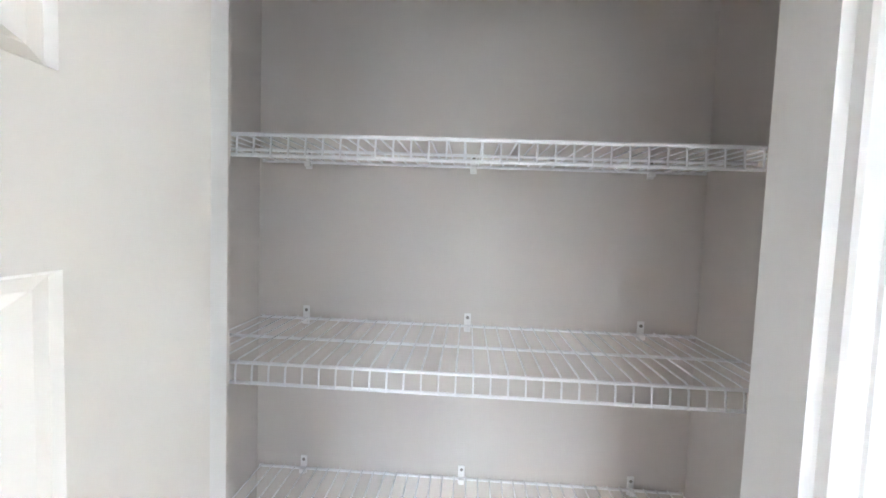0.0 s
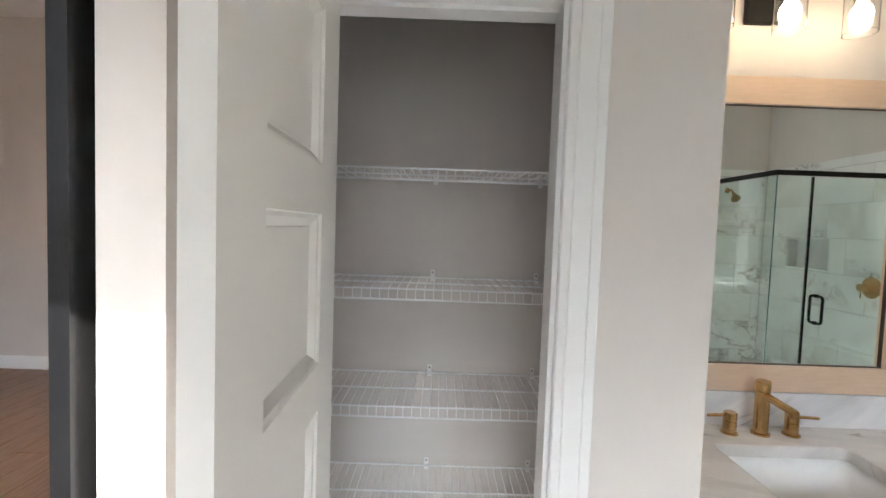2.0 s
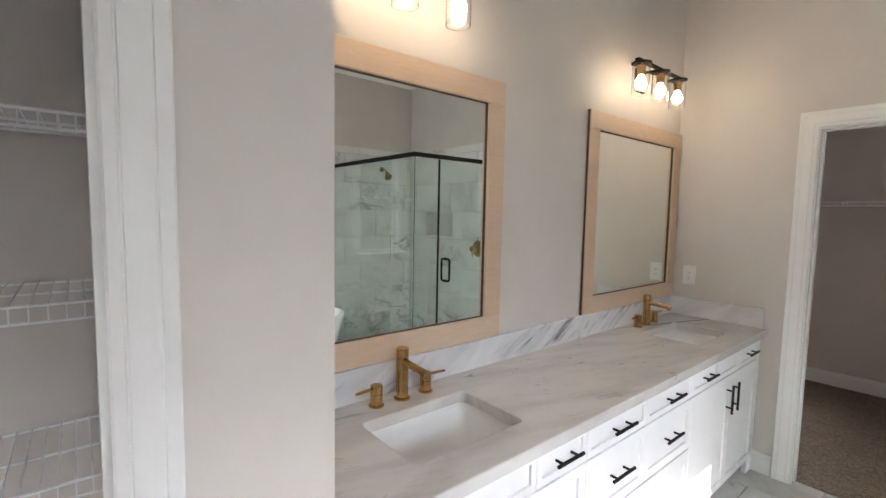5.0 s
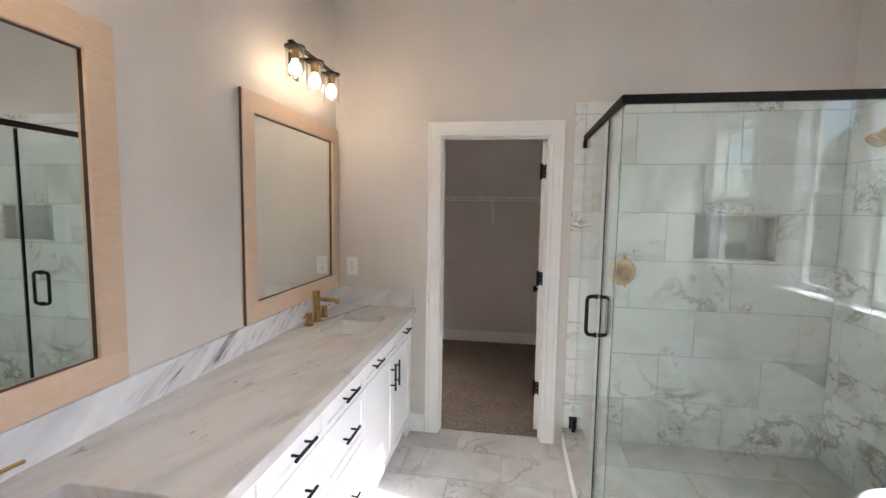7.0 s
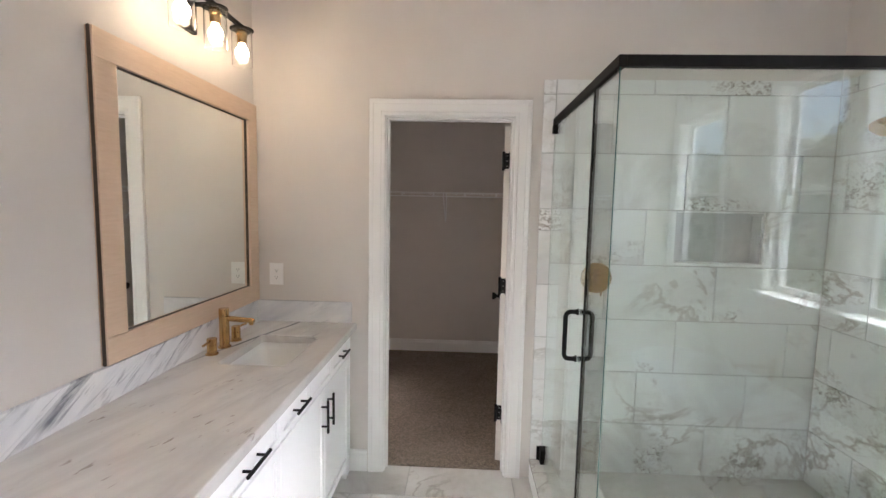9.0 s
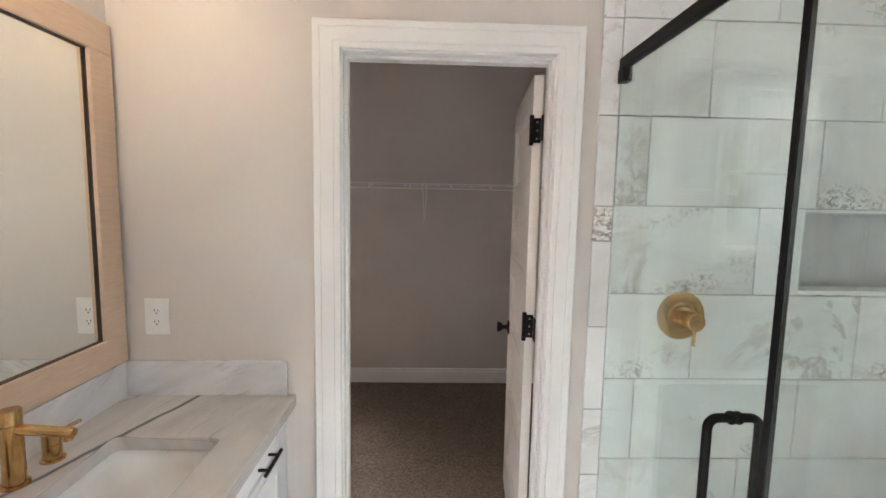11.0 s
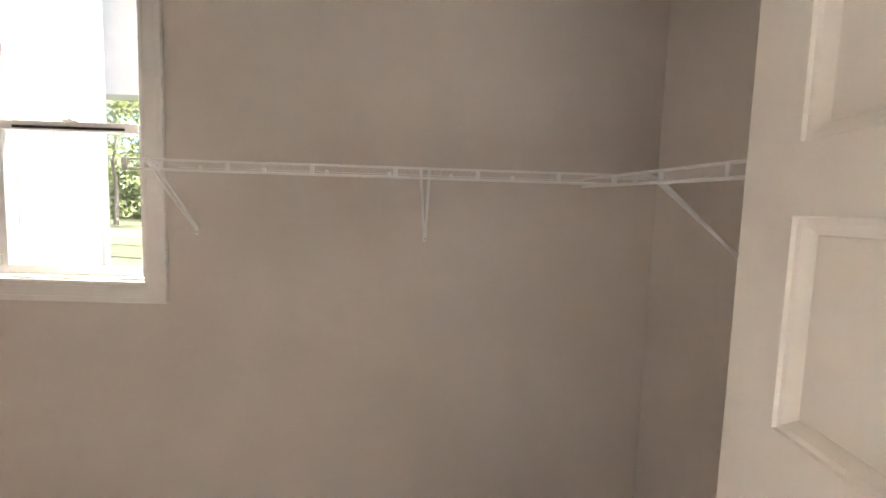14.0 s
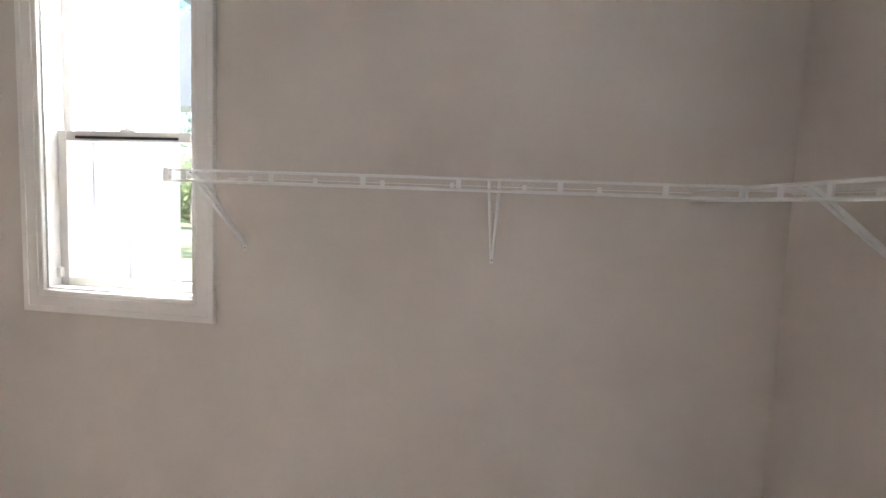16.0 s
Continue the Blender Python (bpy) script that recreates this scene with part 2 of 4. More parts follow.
# pale maple frame, grain along the stiles
M_MAPLE, _nt, _b = mat("pale_maple_wood")
_g = noise_tex(_nt, position(_nt, False, (30, 3, 30)), 4, 5, 0.6, 0.4)
_nt.links.new(ramp(_nt, _g, ((0.3, (0.62, 0.455, 0.32)), (0.7, (0.68, 0.515, 0.375)))), _b.inputs["Base Color"])
_b.inputs["Roughness"].default_value = 0.5
bump(_nt, _b, _g, 0.08, 0.0006)

# worn black stained wood
M_BLACKWOOD, _nt, _b = mat("black_stained_wood_worn")
_p = position(_nt, False, (40, 40, 2.5))
_g = noise_tex(_nt, _p, 3, 6, 0.65, 0.3)
_w = ramp(_nt, noise_tex(_nt, position(_nt, False, (60, 60, 9)), 5, 5, 0.7), ((0.60, (0.005, 0.005, 0.006)), (0.80, (0.04, 0.038, 0.036))))
_nt.links.new(_w, _b.inputs["Base Color"])
_b.inputs["Roughness"].default_value = 0.32
bump(_nt, _b, _g, 0.3, 0.001)

# short loop carpet
M_CARPET, _nt, _b = mat("carpet_taupe")
_p = position(_nt)
_f = noise_tex(_nt, _p, 75, 5, 0.8)
_s = noise_tex(_nt, _p, 5, 3)
_c = ramp(_nt, _f, ((0.36, (0.08, 0.06, 0.045)), (0.5, (0.25, 0.20, 0.155)), (0.64, (0.47, 0.39, 0.315))))
_nt.links.new(mix(_nt, 0.35, _c, ramp(_nt, _s, ((0.3, (0.19, 0.15, 0.12)), (0.7, (0.34, 0.28, 0.225))))), _b.inputs["Base Color"])
_b.inputs["Roughness"].default_value = 1.0
bump(_nt, _b, _f, 1.0, 0.008)

# brown wood planks of the bedroom
M_PLANK, _nt, _b = mat("brown_wood_plank")
_g = noise_tex(_nt, position(_nt, True, (2, 18, 2)), 3, 6, 0.6, 0.5)
_nt.links.new(ramp(_nt, _g, ((0.3, (0.16, 0.085, 0.05)), (0.7, (0.30, 0.17, 0.10)))), _b.inputs["Base Color"])
_b.inputs["Roughness"].default_value = 0.4

# bulbs
M_BULB, _nt, _b = mat("bulb_warm_white")
_b.inputs["Base Color"].default_value = (1, 0.95, 0.88, 1)
_b.inputs["Emission Color"].default_value = (1.0, 0.74, 0.45, 1)
_b.inputs["Emission Strength"].default_value = 11.0

# outdoors
M_SIDING = painted("siding_white", (0.43, 0.435, 0.44), 0.6, 0.03, 80, 0.1)
M_LAWN, _nt, _b = mat("lawn_grass")
_nt.links.new(ramp(_nt, noise_tex(_nt, position(_nt), 1.2, 8, 0.7), ((0.3, (0.10, 0.11, 0.04)), (0.7, (0.20, 0.20, 0.085)))), _b.inputs["Base Color"])
_b.inputs["Roughness"].default_value = 0.9
M_ROAD = painted("asphalt_pale", (0.20, 0.19, 0.18), 0.9, 0.15, 60, 0.3)
M_LEAF, _nt, _b = mat("foliage")
_nt.links.new(ramp(_nt, noise_tex(_nt, position(_nt), 1.6, 4), ((0.3, (0.07, 0.09, 0.025)), (0.7, (0.18, 0.195, 0.065)))), _b.inputs["Base Color"])
_b.inputs["Roughness"].default_value = 0.6
M_BARK = painted("bark", (0.16, 0.13, 0.10), 0.9, 0.3, 18, 0.8, 6)

# ---- builders ----


def box(bm, x0, x1, y0, y1, z0, z1, bevel=0.0, seg=2):
    """A box, with rounded edges where bevel is given."""
    v = [bm.verts.new(c) for c in ((x0, y0, z0), (x1, y0, z0), (x1, y1, z0), (x0, y1, z0), (x0, y0, z1), (x1, y0, z1), (x1, y1, z1), (x0, y1, z1))]
    fs = [bm.faces.new([v[i] for i in q]) for q in ((3, 2, 1, 0), (4, 5, 6, 7), (0, 1, 5, 4), (1, 2, 6, 5), (2, 3, 7, 6), (3, 0, 4, 7))]
    if bevel:
        es = list({e for f in fs for e in f.edges})
        bmesh.ops.bevel(bm, geom=es, offset=bevel, segments=seg, affect="EDGES", profile=0.5)


def ring_tube(bm, rings, cap=True):
    """Skin rings of vertex positions."""
    vs = [[bm.verts.new(c) for c in r] for r in rings]
    n = len(vs[0])
    for a, b in zip(vs, vs[1:]):
        for i in range(n):
            bm.faces.new((a[i], a[(i + 1) % n], b[(i + 1) % n], b[i]))
    if cap:
        bm.faces.new(vs[0][::-1])
        bm.faces.new(vs[-1])


def rod(bm, pts, r, seg=8):
    """A round rod along points."""
    pts = [Vector(p) for p in pts]
    rings = []
    side = None
    for i, p in enumerate(pts):
        d = (pts[min(i + 1, len(pts) - 1)] - pts[max(i - 1, 0)]).normalized()
        if side is None:
            side = d.orthogonal().normalized()
        side = (side - d * side.dot(d)).normalized()
        up = d.cross(side)
        rr = r[i] if isinstance(r, (list, tuple)) else r
        rings.append([p + rr * (math.cos(a) * side + math.sin(a) * up) for a in (2 * math.pi * k / seg for k in range(seg))])
    ring_tube(bm, rings)


def arc(c, r, a0, a1, u, v, n=6):
    """Points of an arc about c in the plane u, v."""
    c, u, v = Vector(c), Vector(u), Vector(v)
    return [c + r * (math.cos(a) * u + math.sin(a) * v) for a in (radians(a0 + (a1 - a0) * i / n) for i in range(n + 1))]


def lathe(bm, c, axis, prof, seg=24):
    """Turned shape: prof holds (distance along axis, radius)."""
    c, axis = Vector(c), Vector(axis).normalized()
    u = axis.orthogonal().normalized()
    v = axis.cross(u)
    ring_tube(bm, [[c + axis * h + max(r, 0.0002) * (math.cos(a) * u + math.sin(a) * v) for a in (2 * math.pi * k / seg for k in range(seg))] for h, r in prof])


def finish(name, bm, material, smooth=False):
    bmesh.ops.recalc_face_normals(bm, faces=bm.faces)
    me = bpy.data.meshes.new(name)
    bm.to_mesh(me)
    bm.free()
    me.materials.append(material)
    if smooth:
        for p in me.polygons:
            p.use_smooth = True
        me.set_sharp_from_angle(angle=radians(40))
    return me


def part(name, bm, material, parent, label="", smooth=False):
    ob = new(name, finish(name, bm, material, smooth))
    ob.parent = parent
    if label:
        tagged(ob, label)
    return ob


def shared(name, me, parent, m=None):
    ob = new(name, me)
    ob.parent = parent
    if m is not None:
        ob.matrix_basis = m
    return ob


def thing(name, label, category, group="", at=(0, 0, 0), turn=0):
    """An empty at the thing's base that carries its parts."""
    ob = new(name)
    ob.empty_display_size = 0.05
    ob.matrix_basis = pose(*at, 0, 0, turn)
    return tagged(ob, label, category, group)


def structure(name, bm, material, label, category, smooth=False):
    return tagged(new(name, finish(name, bm, material, smooth)), label, category, "", "structure")


def boxes(*rows):
    bm = bmesh.new()
    for r in rows:
        box(bm, *r)
    return bm


# ---- structure ----
H = 3.05
GREIGE = "smooth greige painted plaster wall"
structure("wall_vanity", boxes((-0.20, -0.06, 0.565, 3.40, 0, H)), M_WALL, GREIGE + " behind the vanity", "wall")
structure("wall_linen_back", boxes((-0.22, -0.08, -0.55, 0.41, 0, H)), M_WALL, GREIGE + " at the back of the linen closet", "wall")
structure("wall_linen_return", boxes((-0.20, 0.51, 0.41, 0.565, 0, H)), M_WALL, GREIGE + " between linen closet and vanity", "wall")
structure("wall_linen_front", boxes((0.395, 0.51, 0.225, 0.41, 0, H), (0.395, 0.51, -0.55, -0.355, 0, H), (0.395, 0.51, -0.355, 0.225, 2.095, H)), M_WALL, GREIGE + " with the linen closet doorway", "wall")
structure("wall_entry", boxes((-3.05, 0.70, -0.677, -0.55, 0, H + 0.4), (1.62, 3.26, -0.677, -0.55, 0, H + 0.4), (0.70, 1.62, -0.677, -0.55, 2.1, H + 0.4)), M_WALL, GREIGE + " with the entry opening", "wall")
W0 = (-0.42, 0.30)
W1 = (0.86, 1.40)
W2 = (1.50, 2.06)
WZ = (1.06, 2.40)
structure("wall_tub", boxes((3.13, 3.26, -0.55, W0[0], 0, H), (3.13, 3.26, W0[1], W1[0], 0, H), (3.13, 3.26, W1[1], W2[0], 0, H), (3.13, 3.26, W2[1], 3.40, 0, H),
          *[(3.13, 3.26, a, b, z0, z1) for a, b in (W0, W1, W2) for z0, z1 in ((0, WZ[0]), (WZ[1], H))]), M_WALL, GREIGE + " behind the bathtub, with three windows", "wall")
DX0, DX1, DZ = 0.678, 1.425, 2.095
NX0, NX1, NZ0, NZ1 = 2.31, 2.78, 1.29, 1.573
structure("wall_closet_doorway", boxes((-1.72, DX0, 3.40, 3.515, 0, H), (DX0, DX1, 3.40, 3.515, DZ, H), (DX1, NX0, 3.40, 3.515, 0, H), (NX1, 3.26, 3.40, 3.515, 0, H),
          (NX0, NX1, 3.40, 3.515, 0, NZ0), (NX0, NX1, 3.40, 3.515, NZ1, H), (NX0, NX1, 3.49, 3.515, NZ0, NZ1)), M_WALL, GREIGE + " with the walk-in closet doorway", "wall")
CX0, CX1, CZ0, CZ1 = -1.035, -0.305, 1.20, 2.62
structure("wall_closet_back", boxes((-1.72, CX0, 5.655, 5.80, 0, H), (CX1, 2.14, 5.655, 5.80, 0, H), (CX0, CX1, 5.655, 5.80, 0, CZ0), (CX0, CX1, 5.655, 5.80, CZ1, H)), M_WALL, GREIGE + " of the walk-in closet, with a window", "wall")
structure("wall_closet_side", boxes((2.02, 2.14, 3.515, 5.655, 0, H)), M_WALL, GREIGE + " along the walk-in closet", "wall")
structure("wall_closet_far_side", boxes((-1.72, -1.60, 3.515, 5.655, 0, H)), M_WALL, GREIGE + " at the end of the walk-in closet", "wall")
structure("wall_bedroom_window", boxes((2.15, 2.27, -1.9, -1.75, 0, 3.45), (2.15, 2.27, -5.0, -4.4, 0, 3.45), (2.15, 2.27, -3.2, -1.9, 0, 3.45), (2.15, 2.27, -4.4, -3.2, 0, 0.3), (2.15, 2.27, -4.4, -3.2, 2.4, 3.45), (2.15, 2.27, -0.80, -0.677, 0, 3.45), (2.15, 2.27, -1.75, -0.80, 0, 0.3), (2.15, 2.27, -1.75, -0.80, 2.62, 3.45)), M_WALL, GREIGE + " of the bedroom, with tall windows", "wall")
structure("wall_bedroom_far", boxes((-3.05, -2.90, -5.12, -0.677, 0, 3.45)), M_WALL, "beige painted bedroom wall", "wall")
structure("wall_bedroom_end", boxes((-2.90, 2.27, -5.12, -5.0, 0, 3.45)), M_WALL, "beige painted bedroom wall", "wall")
structure("ceiling", boxes((-1.72, 3.26, -0.55, 5.80, H, H + 0.12)), M_CEIL, "flat white painted ceiling", "ceiling")
structure("ceiling_bedroom", boxes((-3.05, 2.27, -5.12, -0.55, 3.45, 3.55)), M_CEIL, "flat white painted bedroom ceiling", "ceiling")
floor_bath = structure("floor_bath", boxes((-0.20, 3.13, -0.62, 3.46, -0.12, -0.006)), M_GROUT, "marble-look tiled bathroom floor with pale grout", "floor")
structure("floor_closet", boxes((-1.60, 2.02, 3.46, 5.655, -0.12, 0.006)), M_CARPET, "taupe short-pile carpet in the walk-in closet", "carpet")
floor_bed = structure("floor_bedroom", boxes((-2.90, 2.15, -5.0, -0.62, -0.12, -0.004)), M_PLANK, "brown wooden plank floor of the bedroom", "floor")


def sweep(bm, path, normals, prof):
    """A moulding: prof (offset across, thickness) carried along path points; normals: the across vector at each point, already mitred; thickness axis appended."""
    rings = []
    for p, (across, out) in zip(path, normals):
        rings.append([Vector(p) + Vector(across) * a + Vector(out) * t for a, t in prof])
    ring_tube(bm, rings)


CASE = ((0, 0), (0, 0.013), (0.004, 0.016), (0.020, 0.017), (0.0215, 0.0148), (0.0245, 0.0148), (0.026, 0.018), (0.068, 0.018), (0.0695, 0.0172), (0.0715, 0.0172), (0.0735, 0.020), (0.094, 0.021), (0.098, 0.018), (0.098, 0))


def casing_u(name, u, out, origin, u0, u1, z1, z0, label, closed=False, width=0.090):
    """Door or window casing about an opening from u0 to u1, from z0 up to z1, on the wall that faces out."""
    u, out, origin = Vector(u), Vector(out), Vector(origin)
    up = Vector((0, 0, 1))
    pts = [(u0, z0), (u0, z1), (u1, z1), (u1, z0)]
    acr = [(-1, 0), (-1, 1), (1, 1), (1, 0)]
    if closed:
        acr = [(-1, -1), (-1, 1), (1, 1), (1, -1)]
    bm = bmesh.new()
    n = 4 if closed else 3
    for i in range(n):
        j = (i + 1) % 4
        path, nr = [], []
        for k in (i, j):
            path.append(origin + u * pts[k][0] + up * pts[k][1])
            nr.append((u * acr[k][0] + up * acr[k][1], out))
        sweep(bm, path, nr, [(a * width / 0.098, b) for a, b in CASE])
    return structure(name, bm, M_TRIM, label, "trim")


def lining(name, rows, label):
    return structure(name, boxes(*rows), M_TRIM, label, "trim")


# linen closet doorway
casing_u("trim_linen_casing", (0, 1, 0), (1, 0, 0), (0.51, 0, 0), -0.341, 0.211, 2.081, 0, "white moulded casing round the linen closet doorway")
lining("trim_linen_jamb", ((0.437, 0.51, 0.199, 0.225, 0, 2.075), (0.437, 0.51, -0.355, -0.335, 0, 2.075), (0.395, 0.51, -0.355, 0.225, 2.075, 2.095),
       (0.437, 0.472, -0.335, 0.199, 2.065, 2.075)), "white painted jamb with door stop")
# walk-in closet doorway
casing_u("trim_closet_casing", (1, 0, 0), (0, -1, 0), (0, 3.40, 0), 0.692, 1.411, 2.081, 0, "white moulded casing round the walk-in closet doorway")
casing_u("trim_closet_casing_inside", (1, 0, 0), (0, 1, 0), (0, 3.515, 0), 0.692, 1.411, 2.081, 0.006, "white moulded casing inside the walk-in closet")
lining("trim_closet_jamb", ((0.678, 0.698, 3.40, 3.515, 0, 2.075), (1.405, 1.425, 3.40, 3.515, 0, 2.075), (0.678, 1.425, 3.40, 3.515, 2.075, 2.095),
       (0.698, 0.708, 3.44, 3.475, 0, 2.065), (1.395, 1.405, 3.44, 3.475, 0, 2.065), (0.698, 1.405, 3.44, 3.475, 2.065, 2.075)), "white painted jamb with door stop")

BASE = ((0, 0), (0, 0.015), (0.10, 0.015), (0.108, 0.010), (0.122, 0.010), (0.130, 0.004), (0.130, 0))


def baseboard(name, a, b, out, z=0.0):
    """A baseboard from a to b on a wall that faces out."""
    bm = bmesh.new()
    up = (0, 0, 1)
    sweep(bm, [(*a, z), (*b, z)], [(up, out), (up, out)], BASE)
    structure(name, bm, M_TRIM, "white painted baseboard", "baseboard")


baseboard("baseboard_doorway", (0.455, 3.40), (0.594, 3.40), (0, -1, 0))
baseboard("baseboard_closet_back", (-1.60, 5.655), (2.02, 5.655), (0, -1, 0), 0.004)
baseboard("baseboard_closet_side", (2.02, 3.53), (2.02, 5.64), (-1, 0, 0), 0.004)
baseboard("baseboard_linen", (0.51, 0.31), (0.51, 0.565), (1, 0, 0))
baseboard("baseboard_entry", (0.51, -0.55), (0.70, -0.55), (0, 1, 0))
baseboard("baseboard_tub", (3.13, -0.55), (3.13, 2.28), (-1, 0, 0))
baseboard("baseboard_bedroom", (-2.90, -5.0), (-2.90, -0.677), (1, 0, 0))

# ---- doors ----


def door_leaf(parent, width, height, t, material, stile=0.105):
    """A five-panel moulded leaf: hinge at x 0, leaf along +x, thickness along +y."""
    top, rail, bottom = 0.11, 0.09, 0.20
    ph = (height - top - bottom - 4 * rail) / 5
    zs = [0, bottom]
    for i in range(5):
        zs += [zs[-1] + ph]
        zs += [zs[-1] + (rail if i < 4 else top)]
    xs = [0, stile, width - stile, width]
    bm = bmesh.new()
    for y, flip in ((0, False), (t, True)):
        g = [[bm.verts.new((x, y, z)) for x in xs] for z in zs]
        panels = []
        for i in range(len(zs) - 1):
            for j in range(3):
                q = (g[i][j], g[i][j + 1], g[i + 1][j + 1], g[i + 1][j])
                f = bm.faces.new(q[::-1] if flip else q)
                if j == 1 and i % 2 == 1:
                    panels.append(f)
        edge = [g[0][k] for k in range(4)] + [g[i][3] for i in range(1, len(zs))] + [g[-1][k] for k in (2, 1, 0)] + [g[i][0] for i in range(len(zs) - 2, 0, -1)]
        if not flip:
            first = edge
            rim_panels = panels
        else:
            n = len(edge)
            for k in range(n):
                bm.faces.new((first[k], first[(k + 1) % n], edge[(k + 1) % n], edge[k])[::-1])
            rim_panels += panels
    bm.normal_update()
    bmesh.ops.inset_individual(bm, faces=rim_panels, thickness=0.003, depth=-0.005)
    bmesh.ops.inset_individual(bm, faces=rim_panels, thickness=0.009, depth=-0.0015)
    bmesh.ops.inset_individual(bm, faces=rim_panels, thickness=0.019, depth=-0.011)
    bmesh.ops.inset_individual(bm, faces=rim_panels, thickness=0.003, depth=0.002)
    return part("leaf", bm, material, parent)


def knob(parent, x, z, y, out):
    """A door knob on a square rose; out: the way it points along y."""
    bm = bmesh.new()
    box(bm, x - 0.031, x + 0.031, min(y, y + out * 0.008), max(y, y + out * 0.008), z - 0.031, z + 0.031, 0.003)
    lathe(bm, (x, y + out * 0.008, z), (0, out, 0), ((0, 0.018), (0.004, 0.015), (0.012, 0.011), (0.024, 0.011), (0.032, 0.020), (0.040, 0.026), (0.052, 0.027), (0.056, 0.024)), 20)
    part("knob", bm, M_BLACK, parent, "matte black door knob on a square rose", True)


def hinge(parent, z, x=0.0, y=0.0, side=1):
    """A butt hinge: barrel at x, y with a leaf on the door's edge and one on the jamb."""
    bm = bmesh.new()
    rod(bm, [(x - 0.006, y - 0.004, z - 0.048), (x - 0.006, y - 0.004, z + 0.048)], 0.007, 10)
    for k in range(5):
        zz = z - 0.045 + k * 0.0225
        rod(bm, [(x - 0.006, y - 0.004, zz - 0.0095), (x - 0.006, y - 0.004, zz + 0.0095)], 0.0085, 10)
    box(bm, x - 0.004, x + 0.0008, y, y + 0.03, z - 0.045, z + 0.045, 0.001)
    part("hinge", bm, M_BLACK, parent, "matte black butt hinge", True)
    bm = bmesh.new()
    for k in (-1, 0, 1):
        lathe(bm, (x - 0.004, y + 0.017, z + 0.03 * k), (-1, 0, 0), ((0, 0.004), (0.0015, 0.0035)), 8)
    part("hinge_screw", bm, M_SCREW, parent)


door = tagged(thing("door_1", "white five-panel door of the walk-in closet, standing open", "door", "", (1.368, 3.538, 0.016), 84.4), "", "", "", "structure")
door.matrix_basis = door.matrix_basis @ Matrix.Diagonal((1, -1, 1, 1))
door_leaf(door, 0.725, 2.04, 0.035, M_DOOR)
for z in (1.84, 1.10, 0.31):
    hinge(door, z, 0, 0)
knob(door, 0.675, 0.905, 0.0, -1)
knob(door, 0.675, 0.905, 0.035, 1)
bm = bmesh.new()
for z in (1.86, 1.114, 0.325):
    box(bm, 1.3935, 1.3945, 3.476, 3.512, z - 0.045, z + 0.045)
structure("trim_hinge_leaves", bm, M_BLACK, "matte black hinge leaves let into the closet jamb", "hinge")

door = tagged(thing("door_2", "white five-panel linen closet door, standing open", "door", "", (0.565, -0.312, 0.012), 2.1), "", "", "", "structure")
door_leaf(door, 0.535, 2.05, 0.035, M_DOOR, 0.126)
bm = bmesh.new()
box(bm, 0.446, 0.474, 0.197, 0.1985, 0.83, 0.89)
structure("trim_strike_plate", bm, M_BLACK, "matte black strike plate in the linen jamb", "strike plate")

door = tagged(thing("door_3", "black stained wooden bedroom door folded back on the wall", "door", "", (-0.03, -0.735, 0.012), 0), "", "", "", "structure")
door_leaf(door, 0.763, 2.05, 0.037, M_BLACKWOOD)

# ---- windows ----


def double_hung(name, label, width, z0, z1, depth, m, clear=0.09):
    """Sash window: opening width along x from 0, wall depth along +y (outwards), origin on the inner wall face."""
    w = tagged(thing(name, label, "window"), "", "", "", "structure")
    w.matrix_basis = m
    bm = bmesh.new()
    for a, b in ((0, 0.018), (width - 0.018, width)):
        box(bm, a, b, 0, depth, z0, z1)
    box(bm, 0.018, width - 0.018, 0, depth, z1 - 0.018, z1)
    box(bm, 0.018, width - 0.018, 0, depth, z0, z0 + 0.018)
    part("window_frame", bm, M_TRIM, w)
    zm = (z0 + z1) / 2 - 0.01
    a, b = 0.018, width - 0.018
    for nm, y, lo, hi in (("lower_sash", clear - 0.034, z0 + 0.018, zm + 0.02), ("upper_sash", clear, zm - 0.02, z1 - 0.018)):
        s = 0.042 if nm == "lower_sash" else 0.036
        bm = bmesh.new()
        box(bm, a, a + s, y, y + 0.03, lo, hi, 0.003)
        box(bm, b - s, b, y, y + 0.03, lo, hi, 0.003)
        box(bm, a + s, b - s, y, y + 0.03, lo, lo + 0.042, 0.003)
        box(bm, a + s, b - s, y, y + 0.03, hi - 0.042, hi, 0.003)
        sash = part(nm, bm, M_TRIM, w, "white vinyl sash")
        bm = bmesh.new()
        box(bm, a + s - 0.004, b - s + 0.004, y + 0.012, y + 0.018, lo + 0.038, hi - 0.038)
        pane = part("pane", bm, M_PANE, sash, "clear window pane")
        pane.visible_shadow = False
        if nm == "lower_sash":
            bm = bmesh.new()
            box(bm, width / 2 - 0.035, width / 2 + 0.035, y - 0.002, y + 0.028, hi, hi + 0.009, 0.003)
            lathe(bm, (width / 2, y + 0.012, hi + 0.009), (0, 0, 1), ((0, 0.016), (0.008, 0.014), (0.010, 0.006)), 14)
            part("sash_lock", bm, M_PLASTIC, sash, "white sash lock", True)
            bm = bmesh.new()
            box(bm, a + s + 0.05, b - s - 0.06, y - 0.003, y - 0.0005, hi - 0.034, hi - 0.022)
            part("sash_track", bm, M_DARK, sash, "dark slot under the meeting rail")
            bm = bmesh.new()
            for xx in (a + 0.008, b - 0.008):
                box(bm, xx - 0.012, xx + 0.012, y - 0.020, y - 0.001, lo + 0.04, lo + 0.085, 0.003)
            part("tilt_latch", bm, M_PLASTIC, sash)
    return w


